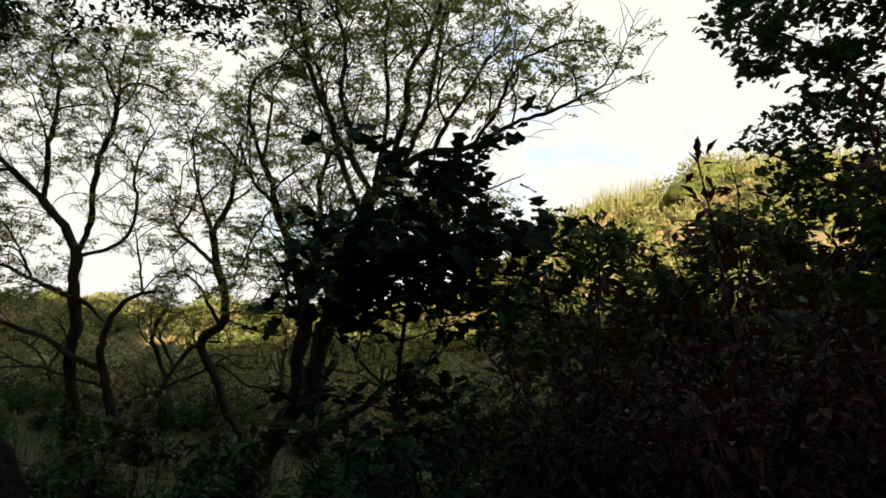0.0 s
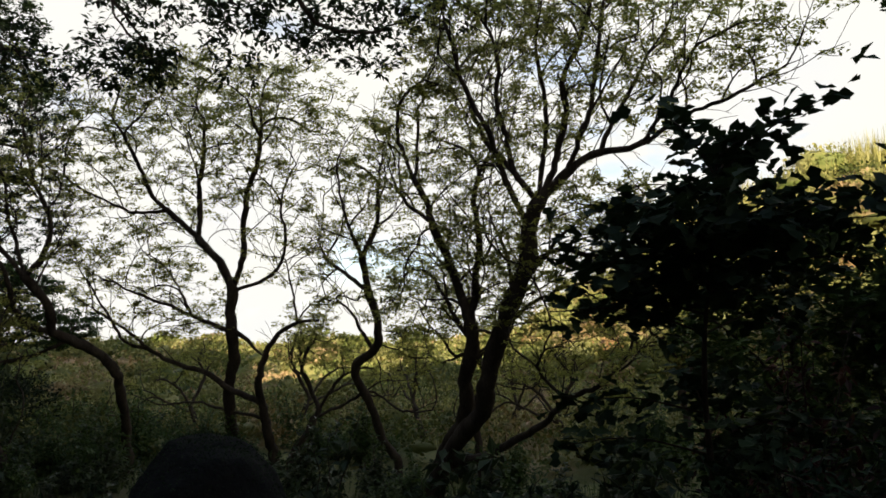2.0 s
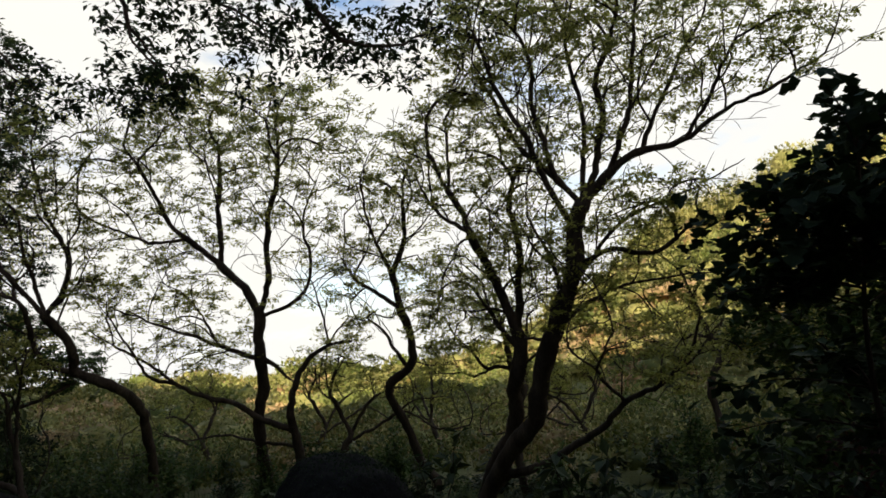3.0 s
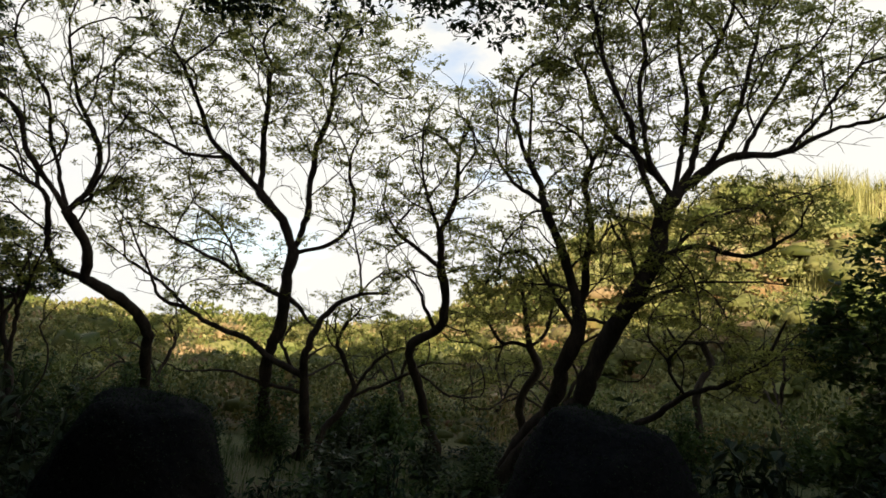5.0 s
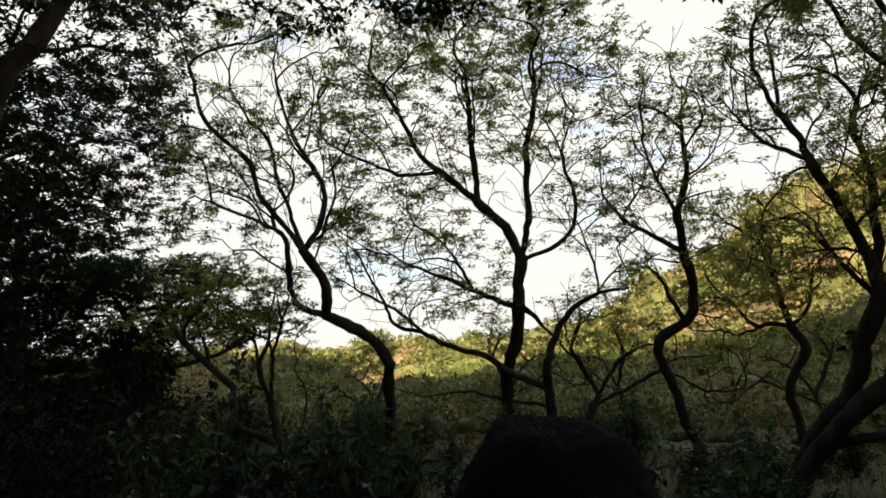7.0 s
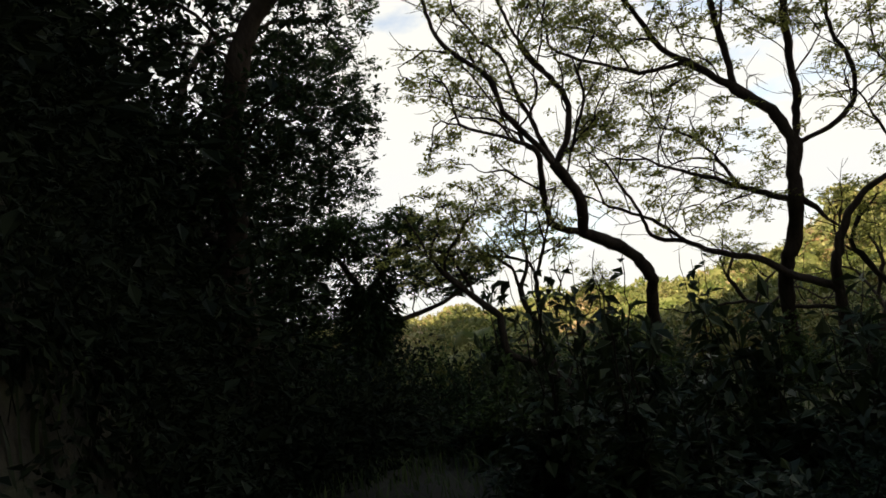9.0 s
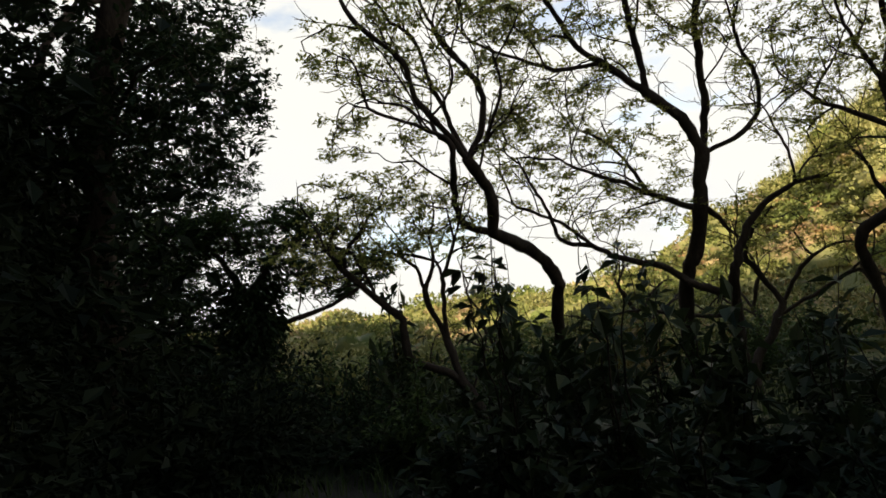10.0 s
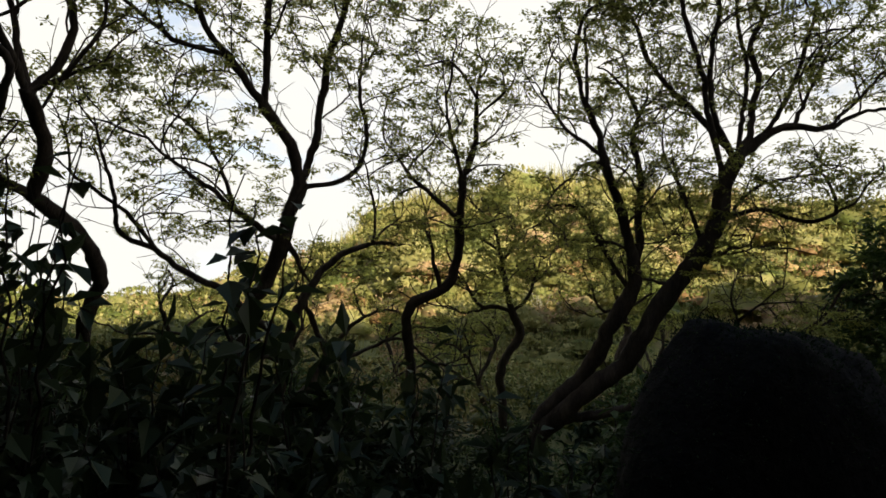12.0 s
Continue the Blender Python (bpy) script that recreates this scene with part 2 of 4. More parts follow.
def leaf_quads(pos, along, up, length, width, fold=0.25):
    """One folded leaf a row: base, two flanks and tip."""
    along = unit(along)
    side = unit(np.cross(along, up))
    nor = np.cross(side, along)
    L, Wd = length[:, None], width[:, None]
    mid = pos + along * L * 0.45
    v = np.stack([pos, mid + side * Wd * 0.5 + nor * Wd * fold, pos + along * L, mid - side * Wd * 0.5 + nor * Wd * fold], 1).reshape(-1, 3)
    return v, np.arange(len(v)).reshape(-1, 4)


def lobed_leaves(pos, along, up, length, width):
    """Broad leaves of three lobes, six corners each and a fold along the rib."""
    along = unit(along)
    side = unit(np.cross(along, up))
    nor = np.cross(side, along)
    L, Wd = length[:, None], width[:, None]
    rim = [(0.0, 0.0, 0), (0.25, 0.5, 0.12), (0.5, 0.26, 0.06), (0.72, 0.42, 0.1), (1.0, 0.0, -0.05), (0.72, -0.42, 0.1), (0.5, -0.26, 0.06), (0.25, -0.5, 0.12)]
    v = np.stack([pos + along * L * a + side * Wd * b + nor * Wd * c for a, b, c in rim], 1).reshape(-1, 3)
    n = len(pos)
    b = np.arange(n)[:, None] * 8
    q = np.concatenate([b + np.array([0, 1, 2, 6]), b + np.array([2, 3, 4, 6]), b + np.array([4, 5, 6, 6]), b + np.array([0, 6, 7, 7])], 0)
    return v, q


def random_dirs(rng, n, flat=1.0):
    d = rng.normal(size=(n, 3))
    d[:, 2] *= flat
    return unit(d)


def tubes(chains, sides_of):
    """Tapered limbs: chains of (points, radii)."""
    V, Fq, at = [], [], 0
    for pts, rad in chains:
        pts, rad = np.asarray(pts), np.asarray(rad)
        n = len(pts)
        if n < 2:
            continue
        k = sides_of(rad.max())
        d = unit(np.gradient(pts, axis=0))
        ref = np.eye(3)[np.argmin(np.abs(d).mean(0))]
        a = unit(np.cross(d, ref))
        b = np.cross(d, a)
        th = np.arange(k) * 2 * np.pi / k
        ring = pts[:, None] + rad[:, None, None] * (a[:, None] * np.cos(th)[None, :, None] + b[:, None] * np.sin(th)[None, :, None])
        V.append(ring.reshape(-1, 3))
        i = at + np.arange(n * k).reshape(n, k)
        j = np.roll(i, -1, 1)
        Fq.append(np.stack([i[:-1], j[:-1], j[1:], i[1:]], -1).reshape(-1, 4))
        at += n * k
    return np.concatenate(V), np.concatenate(Fq)


def grow(rng, pos, parent, food, step, reach, kill, rounds, lift=0.0, wild=0.25):
    """Branches that grow from the given limbs towards points of food."""
    pos, parent = [np.array(p, float) for p in pos], list(parent)
    P = np.array(pos)
    near, dist = np.zeros(len(food), int), np.full(len(food), 1e9)
    alive = np.ones(len(food), bool)

    def update(P_new, first):
        d = np.linalg.norm(food[:, None] - P_new[None], axis=2)
        j = d.argmin(1)
        dj = d[np.arange(len(food)), j]
        better = dj < dist
        near[better], dist[better] = j[better] + first, dj[better]

    for c in range(0, len(P), 200):
        update(P[c:c + 200], c)
    for _ in range(rounds):
        alive &= dist > kill
        use = np.where(alive & (dist < reach))[0]
        if len(use) == 0:
            break
        pull = np.zeros((len(P), 3))
        np.add.at(pull, near[use], unit(food[use] - P[near[use]]))
        src = np.unique(near[use])
        d = unit(pull[src]) + rng.normal(size=(len(src), 3)) * wild
        d += 0.55 * np.sin(P[src][:, [1, 2, 0]] * 2.7 + (0.0, 1.9, 4.1))      # limbs meander
        d[:, 2] += lift
        fresh = P[src] + unit(d) * step
        first = len(P)
        P = np.concatenate([P, fresh])
        parent.extend(src.tolist())
        update(fresh, first)
    return P, np.array(parent)


def limb_points(pts, step):
    """A smooth crooked line through a few points."""
    p = np.array(pts, float)
    q = np.concatenate([[2 * p[0] - p[1]], p, [2 * p[-1] - p[-2]]])
    out = [p[0]]
    for i in range(1, len(q) - 2):
        n = max(2, int(np.linalg.norm(q[i + 1] - q[i]) / step))
        for t in np.linspace(0, 1, n + 1)[1:]:
            a, b, c, d = q[i - 1], q[i], q[i + 1], q[i + 2]
            out.append(0.5 * (2 * b + (c - a) * t + (2 * a - 5 * b + 4 * c - d) * t * t + (3 * b - a - 3 * c + d) * t ** 3))
    return np.array(out)


def part(name, me, parent, label="", kind=""):
    ob = new(name, me)
    ob.parent = parent
    return tagged(ob, label, kind=kind)


def sprout(rng, P, parent, drift, least, lines, crown, step):
    """Crooked side limbs along the main ones, each with smaller ones, that stay inside the crown."""
    balls = np.array([ball[:6] for ball in crown])

    def inside(q):
        return (((np.array((q[0], q[2], q[1])) - balls[:, :3]) / (balls[:, 3:6] * 1.15 + 0.25)) ** 2).sum(1).min() < 1.0

    for level, (gap, lo, hi) in enumerate(((0.42, 0.9, 2.1), (0.34, 0.4, 1.0))):
        fresh, sign = [], 1.0
        for nodes in lines:
            skip = max(1, int(gap / step * rng.uniform(0.7, 1.3)))
            for k in range(2 + int(len(nodes) * 0.12), len(nodes) - 1, skip):
                i = nodes[k]
                tangent = unit(P[nodes[k + 1]] - P[nodes[k - 1]])
                sign = -sign
                perp = np.cross(tangent, (0, 1.0, 0)) * sign + rng.normal(size=3) * 0.45
                d = unit(tangent * 0.8 + unit(perp - tangent * (perp @ tangent)) * 0.75 + (0, 0, 0.18))
                last, q, made = i, P[i], []
                curl = rng.normal(size=3) * 0.10
                for _ in range(int(rng.uniform(lo, hi) / step)):
                    curl = curl * 0.75 + rng.normal(size=3) * 0.10
                    d = unit(d + curl + (0, 0, 0.03))
                    q = q + d * step
                    if not inside(q):
                        break
                    parent.append(last)
                    P.append(q)
                    drift.append(drift[i])
                    least.append(0.0)
                    last = len(P) - 1
                    made.append(last)
                if len(made) > 3:
                    fresh.append(made)
        lines = fresh


def tree(name, label, base, facing, limbs, crown, leaf_mat, seed, girth=0.16, bark=BARK, leaf=(0.088, 0.042), per_tip=12, spread=(0.17, 0.045),
         density=125.0, step=0.14, reach=1.2, kill=0.16, twig=0.0085, wild=0.3, lobed=False, droop=0.0, size=1.0, category="tree"):
    """A tree from its main limbs, lists of (side, up, ahead) from the base that drift further ahead, and the ellipsoids its crown fills: (side, up, ahead, r_side, r_up, r_ahead, density)."""
    rng = np.random.RandomState(seed)
    limbs = [(out * size, [tuple(c * size for c in q) for q in pts], *more) for out, pts, *more in limbs]
    crown = [(*(c * size for c in ball[:6]), ball[6]) for ball in crown]
    a = radians(facing)
    side, ahead = np.array([math.cos(a), math.sin(a), 0]), np.array([-math.sin(a), math.cos(a), 0])
    up = np.array([0, 0, 1.0])
    P, parent, heavy, drift, least, lines = [], [], [], [], [], []
    feathery = leaf_mat is FEATHERY
    for n, (out, pts, *more) in enumerate(limbs):
        pts = [np.array((q[0], q[2] if len(q) > 2 else 0.0, q[1]), float) for q in pts]
        if n == 0:
            start, shift = -1, 0.0
            pts = [pts[0] - np.array((0, 0, 1.2))] + pts
        else:
            flat = np.array(P)[:, [0, 2]]
            start = int(np.linalg.norm(flat - pts[0][[0, 2]], axis=1).argmin())
            shift = drift[start]
            pts[0] = P[start] - np.array((0, shift, 0))
        run = np.cumsum([0] + [np.linalg.norm(pts[i + 1] - pts[i]) for i in range(len(pts) - 1)])
        extra = shift + out * run / run[-1]
        line = limb_points([(q[0], q[1] + e, q[2]) for q, e in zip(pts, extra)], step)
        knots = max(3, int(len(line) * step / 0.55))
        bend = rng.normal(size=(knots, 3)) * 0.045 * (np.arange(knots) > 0)[:, None]
        at = np.linspace(0, knots - 1, len(line))
        line += np.stack([np.interp(at, np.arange(knots), bend[:, k]) for k in range(3)], -1)
        line[1:] += rng.normal(size=(len(line) - 1, 3)) * 0.012
        nodes = []
        for i, q in enumerate(line):
            if i == 0 and start >= 0:
                last = start
                continue
            parent.append(last if P and (i or start >= 0) else -1)
            P.append(q)
            drift.append(shift + out * i / (len(line) - 1))
            least.append(more[0] * (1 - 0.8 * i / (len(line) - 1)) if more else 0.0)
            last = len(P) - 1
            nodes.append(last)
        if n:
            lines.append(nodes)
        heavy.append((last, 1.1 * run[-1]))
    if feathery:
        sprout(rng, P, parent, drift, least, lines, crown, step)
    food, cores = [], []
    for s, u, o, rs, ru, ro, dens in crown:
        if feathery:
            dens *= 1.15 if u < 7.2 else 1.0
        n = int(4.19 * rs * ru * ro * density * dens)
        d = random_dirs(rng, n) * (rng.uniform(0.05, 1, n) ** (1 / 2.6))[:, None]
        if density > 30:      # the crown is made of small arched sprays of leaves
            c = d[:max(3, n // 15)]
            tilt = rng.normal(size=(len(c), 2)) * 0.16
            j = rng.randint(0, len(c), n)
            w = random_dirs(rng, n) * rng.uniform(0.1, 1, (n, 1)) * (0.30, 0.30, 0.08)
            w[:, 2] += (w[:, :2] * tilt[j]).sum(1) - 0.8 * (w[:, :2] ** 2).sum(1)
            food.append(np.array((s, o, u)) + c[j] * (rs, ro, ru) + w)
            cores.append(np.array((s, o, u)) + c * (rs, ro, ru))
        else:
            food.append(np.array((s, o, u)) + d * (rs, ro, ru))
    main = len(P)
    food = np.concatenate(food)
    far = np.concatenate(cores) if cores else food[rng.permutation(len(food))[:len(food) // 9]]
    P, parent = grow(rng, P, parent, far, step * 1.4, 3.2, kill * 1.6, 30, 0.06, wild * 1.2)
    P, parent = grow(rng, P, parent, food, step, reach, kill, 60, 0.05, wild)
    n = len(P)
    kids = [[] for _ in range(n)]
    for i in range(1, n):
        kids[parent[i]].append(i)
    tips = np.zeros(n)
    for i, wgt in heavy:
        tips[i] += wgt
    depth_end = np.zeros(n, int)
    for i in range(n - 1, -1, -1):
        if not kids[i]:
            tips[i] += 1
        if i:
            tips[parent[i]] += tips[i]
            depth_end[parent[i]] = max(depth_end[parent[i]], depth_end[i] + 1)
    power = math.log(girth / twig) / math.log(max(tips[0], 2))
    rad = twig * tips ** power * (1 + 0.06 * np.sin(np.arange(n) * 0.9))
    rad = np.maximum(girth * (rad / girth) ** 1.28, twig * 0.75)
    rad[:main] = np.maximum(rad[:main], np.array(least))
    rad[:8] *= np.linspace(1.35, 1.0, min(8, n))
    B = np.array(base, float)
    X = B + P[:, :1] * side + P[:, 1:2] * ahead + P[:, 2:] * up
    chains = []
    done = np.zeros(n, bool)
    for i in range(n):
        if done[i]:
            continue
        line, r = ([X[parent[i]], X[i]], [rad[i], rad[i]]) if i else ([X[0]], [rad[0]])
        done[i], j = True, i
        while kids[j]:
            j = max(kids[j], key=lambda c: tips[c])
            done[j] = True
            line.append(X[j])
            r.append(rad[j])
        r[-1] *= 0.5
        chains.append((np.array(line), np.array(r)))
    thing = new(name)
    thing.location = B
    tagged(thing, label, category, group="trees")
    thick = [c for c in chains if c[1].max() > 0.03]
    thin = [c for c in chains if c[1].max() <= 0.03]
    for nm, cs, lab in (("trunk", thick, "crooked dark trunk and limbs"), ("branchwork", thin, "")):
        if cs:
            v, f = tubes(cs, lambda r: 10 if r > 0.06 else 6 if r > 0.02 else 4 if r > 0.009 else 3)
            part(nm, arrays_mesh(nm, v - B, f, bark, False), thing, lab, "stuff" if nm == "branchwork" else "")
    ends = np.where((depth_end <= 1) & (np.arange(n) >= main))[0]
    k = per_tip
    c = np.repeat(X[ends], k, 0)
    d = random_dirs(rng, len(c), 0.45)
    d[:, 2] -= droop
    pos = c + random_dirs(rng, len(c)) * rng.uniform(0, 1, (len(c), 1)) * (spread[0], spread[0], spread[1])
    long = leaf[0] * rng.uniform(0.6, 1.35, len(c))
    tilt = random_dirs(rng, len(c)) * 0.55 + up
    v, f = (lobed_leaves if lobed else leaf_quads)(pos, d, tilt, long, long * leaf[1] / leaf[0])
    part("foliage", arrays_mesh("foliage", v - B, f, leaf_mat), thing, "", "stuff")
    return thing


tree("umbrella_tree", "elbow-bent tree with crooked dark trunk and feathery crown", (-14.36, 17.85, -2.09), 28, [
    (0, [(0.00, 0.00, 0.00), (0.02, 1.70, -1.11), (-0.07, 2.37, -1.54), (-0.49, 2.84, -1.85), (-1.28, 3.37, -2.19)]),
    (0.1, [(-1.28, 3.37, -2.19), (-1.32, 4.01, -2.61), (-1.63, 4.58, -2.98)]),
    (-0.9, [(-1.63, 4.58, -2.98), (-2.07, 5.05, -3.05), (-2.45, 5.58, -3.05), (-2.67, 6.23, -3.05), (-3.10, 6.70, -3.05), (-3.48, 7.40, -3.05), (-3.71, 8.48, -3.05), (-3.99, 9.43, -3.05)]),
    (0.5, [(-1.63, 4.58, -2.98), (-1.88, 5.40, -3.05), (-2.12, 6.12, -3.05), (-2.29, 6.84, -3.05), (-2.67, 7.32, -3.05), (-2.95, 8.04, -3.05), (-2.90, 9.03, -3.05)]),
    (0.9, [(-1.63, 4.58, -2.98), (-1.34, 5.17, -3.05), (-1.22, 5.71, -3.05), (-1.50, 6.38, -3.05), (-1.84, 7.11, -3.05), (-2.12, 8.46, -3.05), (-2.00, 9.62, -3.05)]),
    (-0.4, [(-1.28, 3.37, -2.19), (-1.86, 3.57, -2.32), (-1.97, 4.14, -2.69), (-1.99, 4.75, -3.05), (-2.45, 5.11, -3.05), (-2.99, 5.34, -3.05), (-3.57, 5.57, -3.05)], 0.075),
    (0.6, [(-1.99, 4.75, -3.05), (-2.23, 5.17, -3.05), (-2.07, 6.00, -3.05)]),
    (-0.5, [(-1.63, 4.58, -2.98), (-1.11, 5.04, -3.05), (-0.52, 5.53, -3.05)]),
    (0.7, [(-1.84, 7.11, -3.05), (-1.32, 7.63, -3.05), (-0.83, 8.68, -3.05), (-0.46, 9.37, -3.05)]),
], [(-3.0, 6.6, -3.0, 1.4, 1.2, 1.0, 1.0),
    (-2.2, 7.8, -3.0, 1.6, 1.6, 1.2, 0.5),
    (-1.4, 6.5, -3.0, 1.4, 1.1, 1.0, 1.0),
    (-2.6, 9.2, -3.0, 2.1, 1.1, 1.5, 0.3),
    (-3.2, 5.2, -3.0, 1.2, 0.7, 0.9, 1.1),
    (-0.9, 5.2, -3.0, 1.0, 0.7, 0.7, 0.8),
    (-2.2, 4.3, -2.8, 0.8, 0.8, 0.7, 0.5),
    (-1.0, 8.2, -3.0, 0.8, 1.1, 0.7, 0.5)],
     FEATHERY, 11, girth=0.125, size=1.064, density=88.0)

tree("umbrella_tree", "tree with crooked dark trunk and feathery crown, three-stemmed", (-11.66, 18.73, -2.36), 11, [
    (0, [(0.00, 0.00, 0.00), (0.19, 2.03, -0.85), (0.48, 2.99, -1.26), (0.66, 3.79, -1.59), (0.78, 4.83, -2.03)]),
    (0.6, [(0.78, 4.83, -2.03), (1.46, 5.07, -2.05), (1.95, 5.45, -2.05), (2.07, 6.26, -2.05), (1.91, 7.10, -2.05), (2.35, 8.64, -2.05)]),
    (-0.7, [(0.78, 4.83, -2.03), (0.48, 5.52, -2.05), (-0.10, 6.16, -2.05), (-0.88, 6.89, -2.05), (-1.40, 7.54, -2.05), (-1.92, 8.56, -2.05), (-2.45, 9.59, -2.05)]),
    (0.2, [(0.78, 4.83, -2.03), (1.02, 5.63, -2.05), (0.97, 6.46, -2.05), (1.10, 7.28, -2.05), (1.38, 8.68, -2.05), (1.31, 9.99, -2.05)]),
    (0.5, [(-0.10, 6.16, -2.05), (-0.12, 7.34, -2.05), (-0.15, 8.33, -2.05), (-0.23, 9.77, -2.05)]),
    (-0.8, [(0.52, 3.80, -1.60), (-0.20, 4.10, -1.72), (-0.85, 4.52, -1.90), (-1.62, 4.82, -2.02), (-2.27, 5.25, -2.05)], 0.07),
    (-0.2, [(0.07, -0.61, 0.26), (1.18, -0.07, 0.03), (1.12, 1.84, -0.77), (1.23, 2.68, -1.12), (1.38, 3.15, -1.32), (1.81, 3.67, -1.54), (2.37, 3.97, -1.67), (2.91, 4.01, -1.69)], 0.19),
    (0.5, [(2.37, 3.97, -1.67), (2.38, 4.50, -1.89), (2.15, 5.44, -2.05), (1.77, 5.87, -2.05)]),
    (0, [(0.66, 3.79, -1.59), (1.11, 3.30, -1.39), (1.36, 3.15, -1.32)], 0.08),
    (-0.6, [(1.13, 1.98, -0.83), (0.24, 2.38, -1.00), (-0.09, 2.68, -1.12), (-1.10, 3.00, -1.26), (-1.63, 3.30, -1.39), (-2.18, 3.53, -1.48), (-2.41, 4.34, -1.82), (-2.81, 5.28, -2.05)], 0.09),
    (0.3, [(-1.63, 3.30, -1.39), (-2.11, 3.93, -1.65), (-2.87, 4.36, -1.83), (-3.49, 4.78, -2.01)]),
    (0.3, [(1.15, 1.55, -0.65), (0.20, 1.68, -0.70), (-0.91, 1.88, -0.79), (-1.76, 1.82, -0.77), (-2.70, 2.18, -0.92)], 0.05),
    (0.6, [(-0.34, 4.11, -1.72), (-0.81, 5.05, -2.05), (-1.33, 5.61, -2.05), (-1.99, 6.05, -2.05)]),
    (-0.5, [(-0.88, 6.89, -2.05), (-1.96, 7.01, -2.05), (-3.04, 7.48, -2.05), (-3.71, 8.22, -2.05)]),
    (0.4, [(1.95, 5.45, -2.05), (2.58, 5.83, -2.05), (2.91, 6.78, -2.05)]),
], [(-0.1, 9.9, -2.1, 3.0, 1.1, 2.2, 1.1),
    (-2.5, 8.9, -2.1, 1.3, 1.2, 1.0, 1.0),
    (2.5, 9.6, -2.1, 1.3, 1.3, 1.0, 1.0),
    (-1.4, 7.5, -2.1, 1.9, 1.2, 1.4, 0.6),
    (0.8, 7.9, -2.1, 1.9, 1.5, 1.4, 0.6),
    (-2.0, 5.6, -2.1, 1.9, 1.0, 1.4, 1.0),
    (-1.0, 4.1, -1.7, 1.6, 0.7, 1.2, 0.9),
    (-3.2, 4.8, -2.0, 0.9, 0.6, 0.7, 0.8),
    (2.1, 6.1, -2.1, 1.2, 1.3, 0.9, 0.6),
    (2.7, 4.7, -2.0, 1.0, 0.9, 0.8, 0.8),
    (-0.1, 5.1, -2.1, 1.2, 0.9, 0.9, 0.4)],
     FEATHERY, 12, girth=0.16)

tree("umbrella_tree", "S-curved tree with crooked dark trunk and feathery crown", (-7.22, 19.61, -2.24), -1, [
    (0, [(0.00, 0.00, 0.00), (-0.43, 1.63, -0.73), (-0.64, 2.35, -1.06), (-0.66, 2.97, -1.34), (-0.16, 3.29, -1.48), (0.20, 3.60, -1.62), (0.29, 4.32, -1.94), (0.11, 4.97, -2.24)]),
    (-0.4, [(0.11, 4.97, -2.24), (0.04, 5.78, -2.24), (-0.29, 6.62, -2.24), (-0.49, 7.61, -2.24), (-0.68, 8.62, -2.24)]),
    (0.5, [(0.04, 5.78, -2.24), (0.37, 6.69, -2.24), (0.33, 7.80, -2.24), (0.57, 9.17, -2.24)]),
    (0.3, [(0.11, 4.97, -2.24), (-0.51, 5.42, -2.24), (-1.14, 5.94, -2.24), (-1.64, 6.61, -2.24)]),
    (-0.2, [(-0.01, 3.41, -1.54), (-0.30, 3.96, -1.78), (-0.47, 4.37, -1.96), (-0.70, 4.71, -2.12), (-0.28, 4.93, -2.22)], 0.06),
    (0.4, [(0.37, 6.69, -2.24), (0.93, 7.18, -2.24), (1.38, 7.95, -2.24)]),
], [(-0.0, 8.5, -2.2, 1.5, 1.3, 1.1, 1.3),
    (-0.8, 6.8, -2.2, 1.2, 1.2, 0.9, 1.0),
    (0.4, 6.7, -2.2, 1.0, 1.2, 0.8, 1.0),
    (-1.4, 5.9, -2.2, 0.9, 0.7, 0.7, 0.8),
    (0.4, 5.3, -2.2, 0.9, 0.7, 0.7, 1.0),
    (0.9, 3.6, -1.6, 0.9, 0.6, 0.7, 0.8),
    (-1.0, 4.1, -1.9, 0.7, 0.6, 0.7, 0.7),
    (0.5, 9.5, -2.2, 0.7, 0.6, 0.7, 1.0)],
     FEATHERY, 13, girth=0.115, size=0.928)

tree("low_tree", "low spreading tree with bare lower limbs", (-10.15, 19.30, -2.14), 5, [
    (0, [(0.00, 0.00), (0.48, 0.83), (0.81, 1.38), (1.29, 2.15), (1.82, 2.46), (2.33, 2.46)]),
    (0.3, [(0.81, 1.38), (0.41, 2.12), (0.15, 2.72), (0.05, 3.46)]),
    (-0.3, [(0.65, 1.11), (1.54, 1.49), (2.29, 1.89), (3.25, 1.42), (4.26, 1.66)]),
], [(0.2, 3.3, -0.0, 1.0, 0.8, 0.7, 1.4),
    (1.8, 2.8, -0.0, 1.0, 0.7, 0.7, 1.2),
    (3.6, 2.0, -0.0, 1.0, 0.5, 0.7, 0.4)],
     FEATHERY, 14, girth=0.10)

